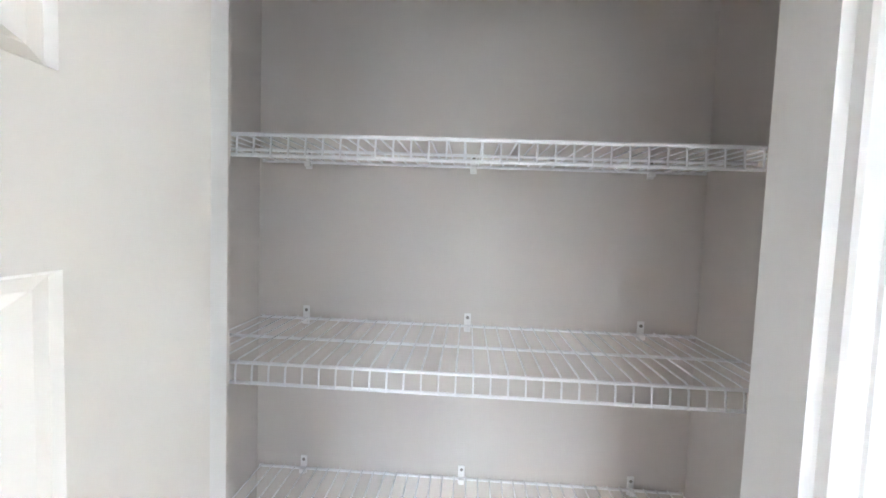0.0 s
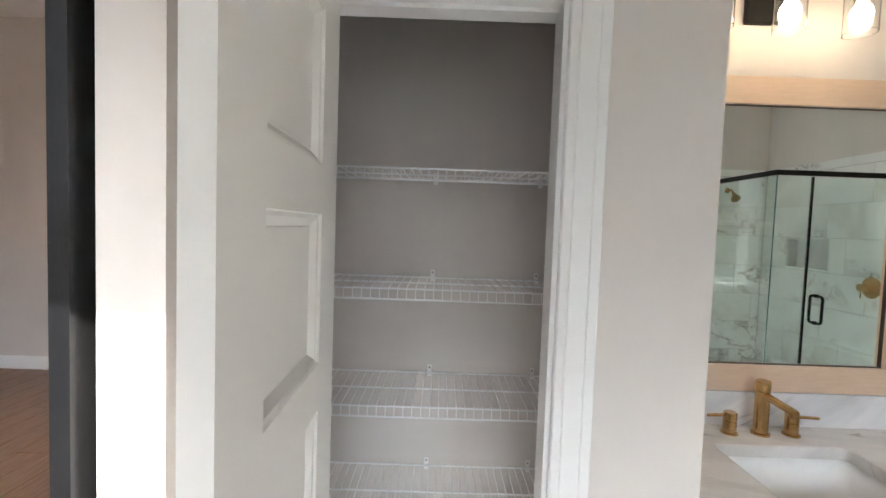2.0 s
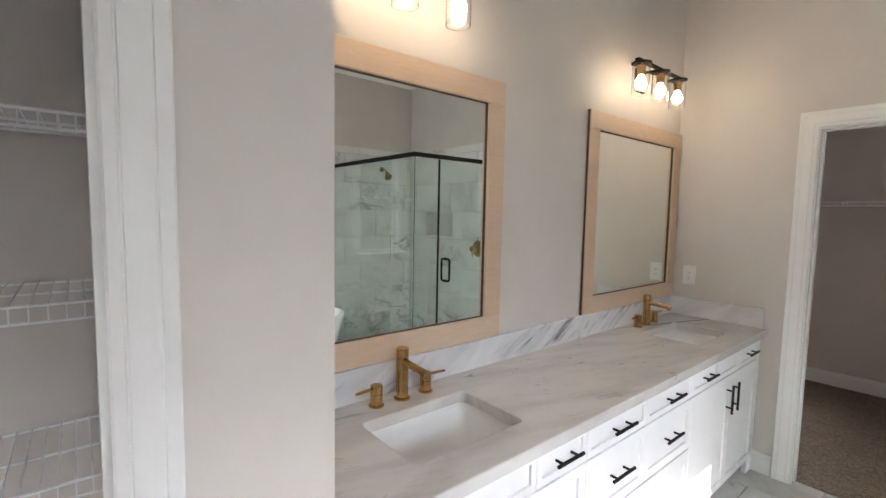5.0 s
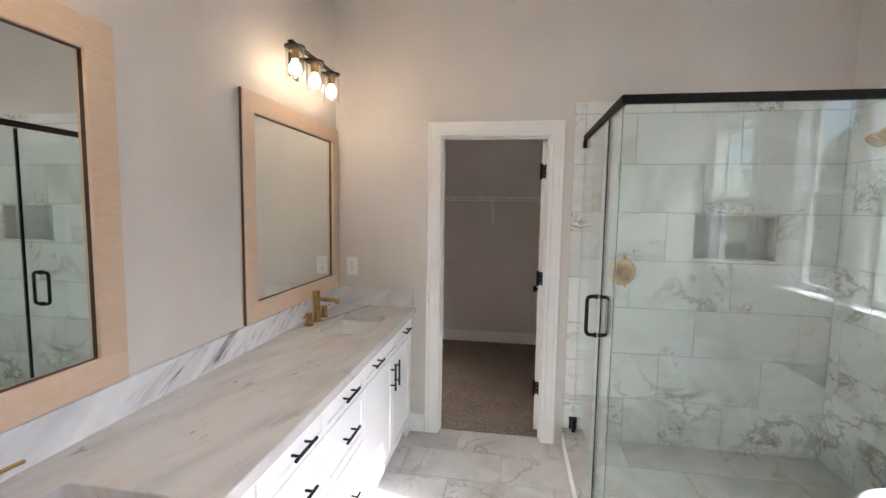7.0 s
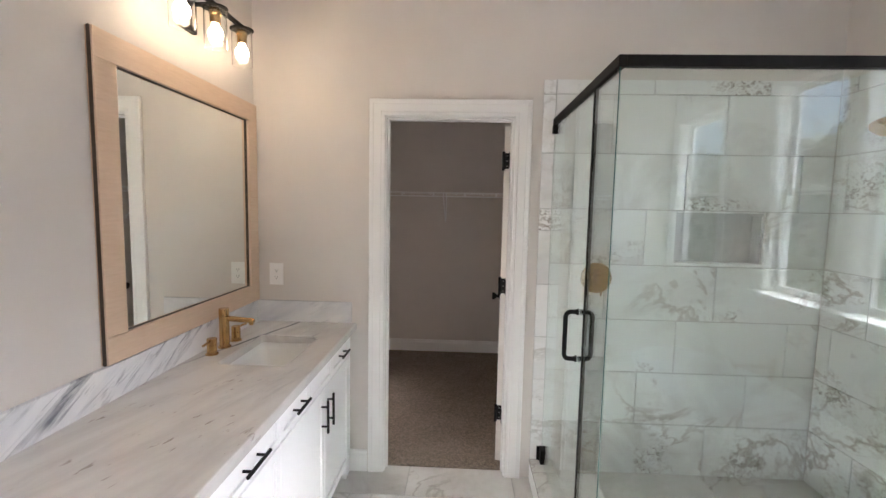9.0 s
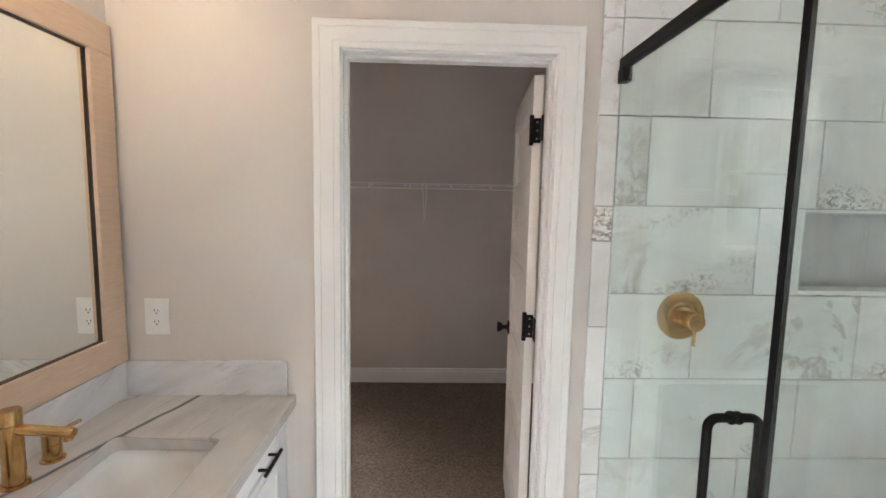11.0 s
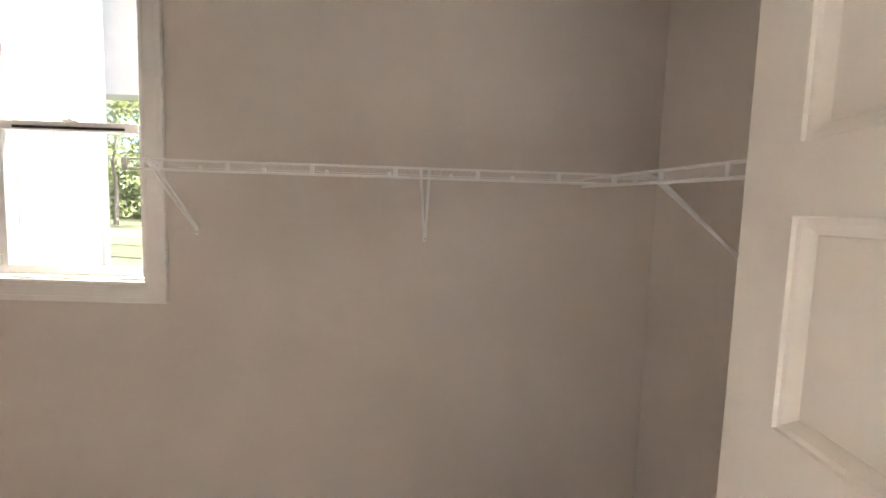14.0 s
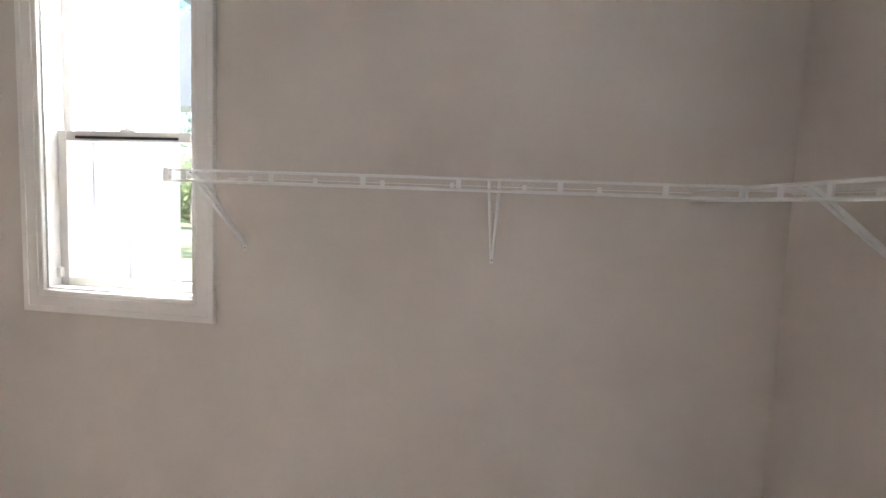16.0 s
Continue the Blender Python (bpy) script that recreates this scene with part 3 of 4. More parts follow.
double_hung("window_1", "white double-hung closet window beside the wire shelf", CX1 - CX0, CZ0, CZ1, 0.145, pose(CX0, 5.655, 0))
casing_u("trim_closet_window", (1, 0, 0), (0, -1, 0), (0, 5.655, 0), CX0 + 0.008, CX1 - 0.008, CZ1 - 0.008, CZ0 + 0.008, "white moulded picture-frame casing round the closet window", True, 0.100)
for nm, (a, b) in (("window_2", W1), ("window_3", W2), ("window_5", W0)):
    double_hung(nm, "white double-hung window above the bathtub", b - a, WZ[0], WZ[1], 0.13, pose(3.13, b, 0, 0, 0, -90))
    casing_u("trim_" + nm, (0, 1, 0), (-1, 0, 0), (3.13, 0, 0), a + 0.008, b - 0.008, WZ[1] - 0.008, WZ[0] + 0.02, "white moulded casing round a bathroom window")
bm = boxes((3.04, 3.13, W1[0] - 0.06, W2[1] + 0.10, WZ[0] - 0.012, WZ[0] + 0.018, 0.005))
structure("window_sill", bm, M_TRIM, "white window sill above the bathtub", "window sill")
double_hung("window_6", "tall white bedroom window", 1.2, 0.3, 2.40, 0.12, pose(2.15, -3.2, 0, 0, 0, -90))
double_hung("window_4", "tall white bedroom window", 0.95, 0.3, 2.62, 0.12, pose(2.15, -0.80, 0, 0, 0, -90))

# ---- linen closet shelves ----


def linen_shelf(z):
    """Wire shelf of the linen closet: deck wires bent down into a front lip, on wall clips."""
    s = thing("wire_shelf", "white vinyl-coated wire shelf in the linen closet", "shelf", "linen closet shelves", (0, 0, z))
    y0, y1, xb, xf = -0.540, 0.402, -0.072, 0.238
    for nm, x, zz, r in (("back_rod", xb, -0.004, 0.0032), ("middle_rod", 0.09, -0.004, 0.0030), ("lip_rod", xf, -0.0035, 0.0030), ("lip_rod", xf + 0.002, -0.034, 0.0030)):
        bm = bmesh.new()
        rod(bm, [(x, y0, zz), (x, y1, zz)], r, 8)
        part(nm, bm, M_WIRE, s, "", True)
    n = 37
    for i in range(n):
        shared("deck_wire", DECK_WIRE, s, pose(0, y0 + 0.006 + (y1 - y0 - 0.012) * i / (n - 1), 0))
    for y in (-0.439, -0.079, 0.292):
        shared("wall_clip", WALL_CLIP, s, pose(-0.08, y, 0.0))
        shared("clip_screw", CLIP_SCREW, s, pose(-0.08, y, 0.0))
    return s


bm = bmesh.new()
rod(bm, [(-0.074, 0, 0.0), (0.226, 0, 0.0), (0.236, 0, -0.002), (0.2405, 0, -0.010), (0.2425, 0, -0.036)], 0.0016, 6)
DECK_WIRE = finish("deck_wire", bm, M_WIRE, True)
bm = bmesh.new()
box(bm, 0, 0.004, -0.0075, 0.0075, -0.018, 0.024, 0.0015)
box(bm, 0.004, 0.016, -0.0065, 0.0065, -0.014, -0.002, 0.002)
WALL_CLIP = finish("wall_clip", bm, M_PLASTIC)
bm = bmesh.new()
lathe(bm, (0.004, 0, 0.014), (1, 0, 0), ((0, 0.0038), (0.0015, 0.003)), 8)
CLIP_SCREW = finish("clip_screw", bm, M_SCREW)
for z in (1.736, 1.392, 1.047, 0.703, 0.358):
    linen_shelf(z)

# ---- vanity ----
FX = 0.488


def front_panel(parent, name, y0, y1, z0, z1, parts=""):
    """A shaker front: frame and recessed panel, face at FX + 0.019."""
    bm = bmesh.new()
    fw = 0.052 if (z1 - z0) > 0.16 else 0.034
    x0, x1 = FX, FX + 0.019
    g = 0.0015
    y0, y1, z0, z1 = y0 + g, y1 - g, z0 + g, z1 - g
    box(bm, x0, x1, y0, y1, z0, z1, 0.0012, 1)
    bm.normal_update()
    face = max(bm.faces, key=lambda f: f.calc_area() * (f.normal.x > 0.9))
    bmesh.ops.inset_individual(bm, faces=[face], thickness=fw, depth=0)
    bmesh.ops.inset_individual(bm, faces=[face], thickness=0.0012, depth=-0.008)
    return part(name, bm, M_CAB, parent)


def bar_pull(parent, y, z, upright=False, length=0.15):
    """A round bar pull on two posts, in front of a cabinet front."""
    x = FX + 0.019
    d = Vector((0, 0, 1)) if upright else Vector((0, 1, 0))
    c = Vector((x + 0.03, y, z))
    bm = bmesh.new()
    rod(bm, [c - d * length / 2, c + d * length / 2], 0.006, 12)
    for s in (-1, 1):
        q = c + d * s * length * 0.30
        rod(bm, [q, (x, q.y, q.z)], 0.0048, 10)
    part("pull", bm, M_BLACK, parent, "matte black bar pull", True)


def carcass(name, label, y0, y1):
    c = thing(name, label, "cabinet", "", (0, 0, 0))
    bm = boxes((-0.055, FX, y0 + 0.0005, y0 + 0.018, 0.10, 0.858), (-0.055, FX, y1 - 0.018, y1 - 0.0005, 0.10, 0.858), (-0.055, FX - 0.002, y0 + 0.018, y1 - 0.018, 0.10, 0.118),
               (-0.055, -0.045, y0 + 0.018, y1 - 0.018, 0.118, 0.858), (FX - 0.02, FX, y0 + 0.018, y1 - 0.018, 0.838, 0.858), (FX - 0.02, FX, y0 + 0.018, y1 - 0.018, 0.718, 0.74))
    part("body", bm, M_CAB, c)
    bm = boxes((0.43, 0.445, y0, y1, 0.0, 0.10))
    part("toe_kick", bm, M_CAB, c)
    return c


def sink_base(y0, a, b, y1):
    c = carcass("sink_base_cabinet", "white shaker sink base cabinet with black bar pulls", y0, y1)
    for nm, p, q in (("drawer_front", y0, a), ("false_front", a, b), ("drawer_front", b, y1)):
        f = front_panel(c, nm, p, q, 0.735, 0.856)
        if nm == "drawer_front":
            bar_pull(f, (p + q) / 2, 0.80, False, 0.135)
    mid = (y0 + y1) / 2 + 0.03
    for p, q, k in ((y0, mid, mid - 0.043), (mid, y1, mid + 0.043)):
        f = front_panel(c, "cabinet_door", p, q, 0.112, 0.731)
        bar_pull(f, k, 0.61, True, 0.155)
    return c


def drawer_unit(y0, y1):
    c = carcass("drawer_cabinet", "white shaker three-drawer cabinet with black bar pulls", y0, y1)
    for z0, z1 in ((0.735, 0.856), (0.49, 0.731), (0.112, 0.486)):
        f = front_panel(c, "drawer_front", y0, y1, z0, z1)
        bar_pull(f, (y0 + y1) / 2, 0.797 if z0 > 0.7 else (z0 + z1) / 2 + 0.01)
    return c


sink_base(0.567, 0.858, 1.222, 1.490)
tagged(drawer_unit(1.490, 1.915), "", "", "drawer cabinets of the vanity")
tagged(drawer_unit(1.915, 2.362), "", "", "drawer cabinets of the vanity")
sink_base(2.362, 2.685, 2.985, 3.303)
bm = boxes((FX - 0.02, FX + 0.004, 3.303, 3.398, 0.0, 0.858))
tagged(new("cabinet_filler", finish("cabinet_filler", bm, M_CAB)), "white filler strip between cabinet and wall", "cabinet filler")


def rounded_rect(x0, x1, y0, y1, r, n=5):
    pts = []
    for cx, cy, a in ((x1 - r, y1 - r, 0), (x0 + r, y1 - r, 90), (x0 + r, y0 + r, 180), (x1 - r, y0 + r, 270)):
        for i in range(n + 1):
            t = radians(a + 90 * i / n)
            pts.append((cx + r * math.cos(t), cy + r * math.sin(t)))
    return pts


SINKS = ((0.848, 1.282), (2.672, 3.106))
SX = (0.105, 0.402)


def countertop():
    """One slab with two undermount cut-outs and eased edges."""
    bm = bmesh.new()
    loops = [[(-0.058, 0.5665), (0.530, 0.5665), (0.530, 3.398), (-0.058, 3.398)]] + [rounded_rect(*SX, a, b, 0.022) for a, b in SINKS]
    es = []
    for lp in loops:
        vs = [bm.verts.new((x, y, 0.86)) for x, y in lp]
        es += [bm.edges.new((vs[i], vs[(i + 1) % len(vs)])) for i in range(len(vs))]
    bmesh.ops.triangle_fill(bm, edges=es, use_beauty=True, use_dissolve=False)
    ext = bmesh.ops.extrude_face_region(bm, geom=list(bm.faces))
    top = [v for v in ext["geom"] if isinstance(v, bmesh.types.BMVert)]
    bmesh.ops.translate(bm, verts=top, vec=(0, 0, 0.04))
    bmesh.ops.recalc_face_normals(bm, faces=bm.faces)
    rim = [e for e in bm.edges if all(v.co.z > 0.89 for v in e.verts) and len(e.link_faces) == 2 and abs(e.link_faces[0].normal.dot(e.link_faces[1].normal)) < 0.2]
    bmesh.ops.bevel(bm, geom=rim, offset=0.004, segments=2, affect="EDGES", profile=0.5)
    return tagged(new("countertop", finish("countertop", bm, M_COUNTER)), "white quartz countertop with soft grey streaks and two sink cut-outs", "countertop")


countertop()
bm = boxes((-0.058, -0.040, 0.567, 3.378, 0.9005, 1.022, 0.002))
tagged(new("backsplash", finish("backsplash", bm, M_SPLASH)), "grey-veined white quartz backsplash along the vanity wall", "backsplash")
bm = boxes((-0.058, 0.503, 3.380, 3.399, 0.9005, 1.022, 0.002))
tagged(new("side_splash", finish("side_splash", bm, M_SPLASH)), "grey-veined white quartz side splash against the end wall", "backsplash")


def sink(y0, y1):
    """Undermount rectangular basin with curved walls, overflow and drain."""
    s = thing("sink", "white ceramic undermount sink set into the countertop", "sink", "vanity sinks", ((SX[0] + SX[1]) / 2, (y0 + y1) / 2, 0.72))
    hx, hy = (SX[1] - SX[0]) / 2 + 0.006, (y1 - y0) / 2 + 0.006
    bm = bmesh.new()
    rings = []
    for k, (z, e) in enumerate(((0.139, 0.0), (0.10, 0.006), (0.06, 0.022), (0.03, 0.045), (0.014, 0.075), (0.008, 0.11))):
        rings.append([(x, y, z) for x, y in rounded_rect(-hx + e * 0.8, hx - e * 0.8, -hy + e * 1.15, hy - e * 1.15, max(0.024, 0.03 + e * 0.3), 5)])
    ring_tube(bm, rings, False)
    vs = [v for v in bm.verts if abs(v.co.z - 0.008) < 1e-6]
    bm.faces.new(vs)
    ob = part("basin", bm, M_CERAMIC, s, "", True)
    so = ob.modifiers.new("shell", "SOLIDIFY")
    so.thickness, so.offset = 0.008, 1.0
    bm = bmesh.new()
    lathe(bm, (0.02, 0, 0.0075), (0, 0, 1), ((0, 0.030), (0.003, 0.031), (0.004, 0.027), (0.002, 0.018), (0.006, 0.016), (0.007, 0.0)), 20)
    part("drain", bm, M_BRASS, s, "brushed gold drain", True)
    return s


def faucet(y):
    """Widespread faucet: cylinder body with straight spout and two lever handles."""
    f = thing("faucet", "brushed gold widespread faucet with two lever handles on the countertop", "faucet", "vanity faucets", (0.022, y, 0.90))
    bm = bmesh.new()
    lathe(bm, (0, 0, 0), (0, 0, 1), ((0, 0.029), (0.006, 0.029), (0.008, 0.0225), (0.150, 0.0225), (0.151, 0.0205), (0.154, 0.0205), (0.155, 0.0225), (0.183, 0.0225), (0.186, 0.021)), 28)
    part("body", bm, M_BRASS, f, "", True)
    bm = bmesh.new()
    rod(bm, [(0.018, 0, 0.138), (0.135, 0, 0.131), (0.144, 0, 0.130)], [0.013, 0.012, 0.011], 16)
    rod(bm, [(0.130, 0, 0.128), (0.130, 0, 0.112)], 0.010, 14)
    part("spout", bm, M_BRASS, f, "", True)
    for s in (-1, 1):
        bm = bmesh.new()
        lathe(bm, (0, s * 0.106, 0), (0, 0, 1), ((0, 0.027), (0.005, 0.027), (0.007, 0.021), (0.043, 0.021), (0.044, 0.0195), (0.046, 0.0195), (0.047, 0.021), (0.072, 0.021), (0.074, 0.019)), 24)
        rod(bm, [(0, s * 0.122, 0.063), (0.006, s * 0.165, 0.064), (0.010, s * 0.190, 0.064)], [0.0058, 0.0052, 0.005], 12)
        part("handle", bm, M_BRASS, f, "", True)
    return f


for (a, b), y in zip(SINKS, (1.062, 2.889)):
    sink(a, b)
    faucet(y)


def framed_mirror(y0, y1, z0, z1):
    m = thing("framed_mirror", "wall mirror in a wide pale maple frame above the vanity", "mirror", "vanity mirrors", (-0.06, (y0 + y1) / 2, z0))
    hy, h, w = (y1 - y0) / 2, z1 - z0, 0.094
    for q in ((0.0, 0.026, -hy, hy, 0, w, 0.002), (0.0, 0.026, -hy, hy, h - w, h, 0.002)):
        part("rail", boxes(q), M_MAPLE, m)
    for q in ((0.0, 0.0255, -hy, -hy + w, w, h - w, 0.002), (0.0, 0.0255, hy - w, hy, w, h - w, 0.002)):
        part("stile", boxes(q), M_MAPLE, m)
    bm = boxes((0.0015, 0.006, -hy + w - 0.006, hy - w + 0.006, w - 0.006, h - w + 0.006))
    part("mirror_glass", bm, M_MIRROR, m, "clear mirror glass")
    # dark strips behind the face of the frame, outside and inside, imitate edge shade
    for d, a, b in ((0.0015, hy, 0.0), (-0.0015, hy - w, w)):
        e0, e1 = min(0, d), max(0, d)
        deep = 0.019 if b == 0.0 else 0.013
        for q in ((0.0065, deep, a + e0, a + e1, b, h - b), (0.0065, deep, -a - e1, -a - e0, b, h - b),
                  (0.0065, 0.015, -a, a, h - b + e0, h - b + e1), (0.0065, 0.015, -a, a, b - e1, b - e0)):
            part("edge_shade", boxes(q), M_FRAME_SHADE, m, "dark strip imitating shade along the frame edge")


framed_mirror(0.572, 1.622, 1.027, 2.122)
framed_mirror(2.275, 3.381, 1.027, 2.122)


def sconce(y):
    """Three-light vanity bar: plate, bar, and lamps hanging in clear cylinders."""
    s = thing("vanity_light", "black and brass three-bulb vanity light with clear glass shades", "wall lamp", "vanity lights", (-0.06, y, 2.28))
    bm = boxes((0.0, 0.022, -0.06, 0.06, 0.02, 0.15, 0.004))
    part("wall_plate", bm, M_BLACK, s)
    bm = bmesh.new()
    box(bm, 0.02, 0.125, -0.012, 0.012, 0.118, 0.130, 0.003)
    box(bm, 0.112, 0.142, -0.262, 0.262, 0.122, 0.134, 0.005)
    part("bar", bm, M_BLACK, s)
    for k in (-1, 0, 1):
        c = (0.135, k * 0.226, 0)
        bm = bmesh.new()
        lathe(bm, (c[0], c[1], 0.104), (0, 0, 1), ((0, 0.048), (0.002, 0.052), (0.008, 0.052), (0.012, 0.040), (0.018, 0.014)), 24)
        cap = part("shade_cap", bm, M_BLACK, s, "", True)
        bm = bmesh.new()
        lathe(bm, (c[0], c[1], 0.045), (0, 0, 1), ((0, 0.019), (0.002, 0.021), (0.035, 0.021), (0.037, 0.0245), (0.059, 0.0245)), 20)
        part("socket", bm, M_BRASS, s, "brass lamp socket", True)
        bm = bmesh.new()
        lathe(bm, (c[0], c[1], 0.046), (0, 0, -1), ((0, 0.013), (0.014, 0.017), (0.026, 0.026), (0.040, 0.030), (0.054, 0.028), (0.064, 0.019), (0.068, 0.006)), 20)
        part("bulb", bm, M_BULB, s, "glowing warm white bulb", True)
        bm = bmesh.new()
        ro, ri, z0, z1 = 0.045, 0.043, -0.055, 0.104
        seg = 28
        rings = [[(c[0] + r * math.cos(2 * math.pi * i / seg), c[1] + r * math.sin(2 * math.pi * i / seg), z) for i in range(seg)] for r, z in ((ro, z1), (ro, z0), (ri, z0), (ri, z1))]
        ring_tube(bm, rings + rings[:1], False)
        bmesh.ops.remove_doubles(bm, verts=bm.verts, dist=1e-5)
        sh = part("shade", bm, M_SHADE, s, "clear glass cylinder shade", True)
        sh.visible_shadow = False


sconce(1.02)
sconce(2.785)


def outlet(x, z):
    o = thing("wall_outlet", "white duplex wall outlet above the side splash", "outlet", "", (x, 3.40, z))
    bm = boxes((-0.041, 0.041, -0.0055, 0, -0.0635, 0.0635, 0.003))
    part("cover_plate", bm, M_PLASTIC, o)
    for s in (-1, 1):
        bm = bmesh.new()
        lathe(bm, (0, -0.0055, s * 0.0195), (0, -1, 0), ((0, 0.0165), (0.0012, 0.0162), (0.0014, 0.0)), 20)
        r = part("receptacle", bm, M_PLASTIC, o)
        bm = boxes((-0.0075, -0.0055, -0.0076, -0.0068, s * 0.0195 - 0.001, s * 0.0195 + 0.007), (0.0055, 0.0075, -0.0076, -0.0068, s * 0.0195 - 0.001, s * 0.0195 + 0.006))
        lathe(bm, (0, -0.0066, s * 0.0195 - 0.0075), (0, -1, 0), ((0, 0.0025), (0.001, 0.0025)), 8)
        part("slots", bm, M_DARK, r)


outlet(0.060, 1.176)

# ---- shower ----
GX, GY = 1.625, 2.37
SEAL = 2.632
TOPZ = 2.05


def polish_edges(ob):
    """The two broad faces stay clear; the ground edges between them show teal."""
    ob.data.materials.append(M_GLASS_EDGE)
    broad = max(p.area for p in ob.data.polygons) * 0.9
    for p in ob.data.polygons:
        p.material_index = 0 if p.area > broad else 1


def glass_panel(name, label, x0, x1, y0, y1, z0, z1):
    bm = boxes((x0, x1, y0, y1, z0, z1, 0.0008, 1))
    ob = tagged(new(name, finish(name, bm, M_GLASS)), label, "glass panel")
    if name == "shower_front_glass":
        polish_edges(ob)
    ob.visible_shadow = False
    return ob


curb = structure("shower_curb", boxes((1.556, 1.676, 2.30, 3.388, -0.006, 0.108, 0.002), (1.676, 3.128, 2.30, 2.42, -0.006, 0.108, 0.002)), M_TRIM, "white stone shower curb", "curb")
bm = boxes((1.552, 1.682, 2.296, 3.386, 0.109, 0.124, 0.003), (1.684, 3.116, 2.296, 2.424, 0.109, 0.124, 0.003))
structure("curb_cap", bm, M_FLOORTILE, "marble-look cap on the shower curb", "curb cap")
shower_floor = structure("shower_floor", boxes((1.676, 3.128, 2.42, 3.388, -0.006, 0.058)), M_GROUT, "tiled shower floor", "floor")
glass_panel("shower_front_glass", "clear fixed glass panel at the front of the shower", GX - 0.005, 3.116, GY - 0.005, GY + 0.005, 0.126, TOPZ - 0.012)
glass_panel("shower_return_glass", "narrow clear fixed glass panel beside the shower door", GX - 0.005, GX + 0.005, GY + 0.008, SEAL - 0.006, 0.126, TOPZ - 0.012)
sd = thing("shower_door", "clear frameless glass shower door with black hinges and handle", "shower door", "", (GX, 3.38, 0.13))
bm = boxes((-0.005, 0.005, SEAL + 0.008 - 3.38, -0.006, 0.004, TOPZ - 0.155, 0.0008, 1))
g = part("door_glass", bm, M_GLASS, sd, "clear tempered glass")
g.visible_shadow = False
bm = boxes((-0.007, 0.007, SEAL - 0.004 - 3.38, SEAL + 0.009 - 3.38, 0.0, TOPZ - 0.155))
part("seal", bm, M_BLACK, sd, "black edge seal")
for z in (0.03,):
    bm = boxes((-0.016, 0.016, -0.055, -0.001, z - 0.045, z + 0.045, 0.003), (-0.030, 0.030, -0.006, 0.006, z - 0.045, z + 0.045, 0.002))
    part("hinge", bm, M_BLACK, sd, "matte black glass hinge")
hy = 2.725 - 3.38
for s in (-1, 1):
    bm = bmesh.new()
    z0, z1, d, r = 0.955 - 0.13, 1.155 - 0.13, 0.055, 0.022
    X = (s, 0, 0)
    Z = (0, 0, 1)
    pts = [(s * 0.006, hy, z1)] + arc((s * (d - r), hy, z1 - r), r, 90, 0, X, Z) + arc((s * (d - r), hy, z0 + r), r, 0, -90, X, Z) + [(s * 0.006, hy, z0)]
    rod(bm, pts, 0.0095, 12)
    for z in (z0, z1):
        lathe(bm, (s * 0.0052, hy, z), X, ((0, 0.014), (0.005, 0.014), (0.006, 0.0095)), 14)
    part("handle", bm, M_BLACK, sd, "matte black D-shaped handle", True)
hd = thing("header_rail", "matte black header rail on top of the shower glass", "rail", "", (GX, GY, TOPZ))
bm = boxes((-0.013, 0.013, -0.013, 3.375 - GY, -0.018, 0.018, 0.002))
part("side_rail", bm, M_BLACK, hd)
bm = boxes((0.0135, 3.115 - GX, -0.013, 0.013, -0.018, 0.018, 0.002))
part("front_rail", bm, M_BLACK, hd)
bm = boxes((-0.016, 0.016, 3.335 - GY, 3.376 - GY, -0.062, -0.0185, 0.002))
part("wall_bracket", bm, M_BLACK, hd)

v = thing("shower_valve", "brushed gold round shower valve with lever on the tiles", "shower valve", "", (1.888, 3.388, 1.202))
bm = bmesh.new()
lathe(bm, (0, 0, 0), (0, -1, 0), ((0, 0.085), (0.004, 0.086), (0.008, 0.082), (0.0085, 0.058), (0.004, 0.056), (0.004, 0.053), (0.011, 0.051), (0.013, 0.043), (0.009, 0.041), (0.016, 0.037)), 40)
part("escutcheon", bm, M_BRASS, v, "", True)
bm = bmesh.new()
lathe(bm, (0, -0.016, 0), (0, -1, 0), ((0, 0.036), (0.010, 0.036), (0.012, 0.026), (0.05, 0.026), (0.052, 0.031), (0.082, 0.031), (0.085, 0.028)), 28)
rod(bm, [(0.004, -0.083, -0.018), (0.004, -0.083, -0.085)], 0.0055, 10)
part("lever", bm, M_BRASS, v, "", True)

s = thing("wall_shower", "brushed gold shower head on a bent arm", "shower head", "", (3.118, 2.97, 2.06))
bm = bmesh.new()
lathe(bm, (0, 0, 0), (-1, 0, 0), ((0, 0.028), (0.004, 0.028), (0.010, 0.014)), 18)
rod(bm, [(0, 0, 0), (-0.05, 0, 0.0)] + arc((-0.05, 0, -0.04), 0.04, 90, 135, (1, 0, 0), (0, 0, 1)) + [(-0.105, 0, -0.04)], 0.009, 12)
part("arm", bm, M_BRASS, s, "", True)
bm = bmesh.new()
lathe(bm, (-0.098, 0, -0.033), (-0.62, 0, -0.78), ((0, 0.012), (0.015, 0.017), (0.03, 0.020), (0.075, 0.044), (0.088, 0.046), (0.092, 0.042)), 24)
part("head", bm, M_BRASS, s, "", True)

# ---- bathtub ----


def oval(a, b, n=56, p=2.4):
    out = []
    for i in range(n):
        t = 2 * math.pi * i / n
        c, q = math.cos(t), math.sin(t)
        out.append((a * math.copysign(abs(c) ** (2 / p), c), b * math.copysign(abs(q) ** (2 / p), q)))
    return out


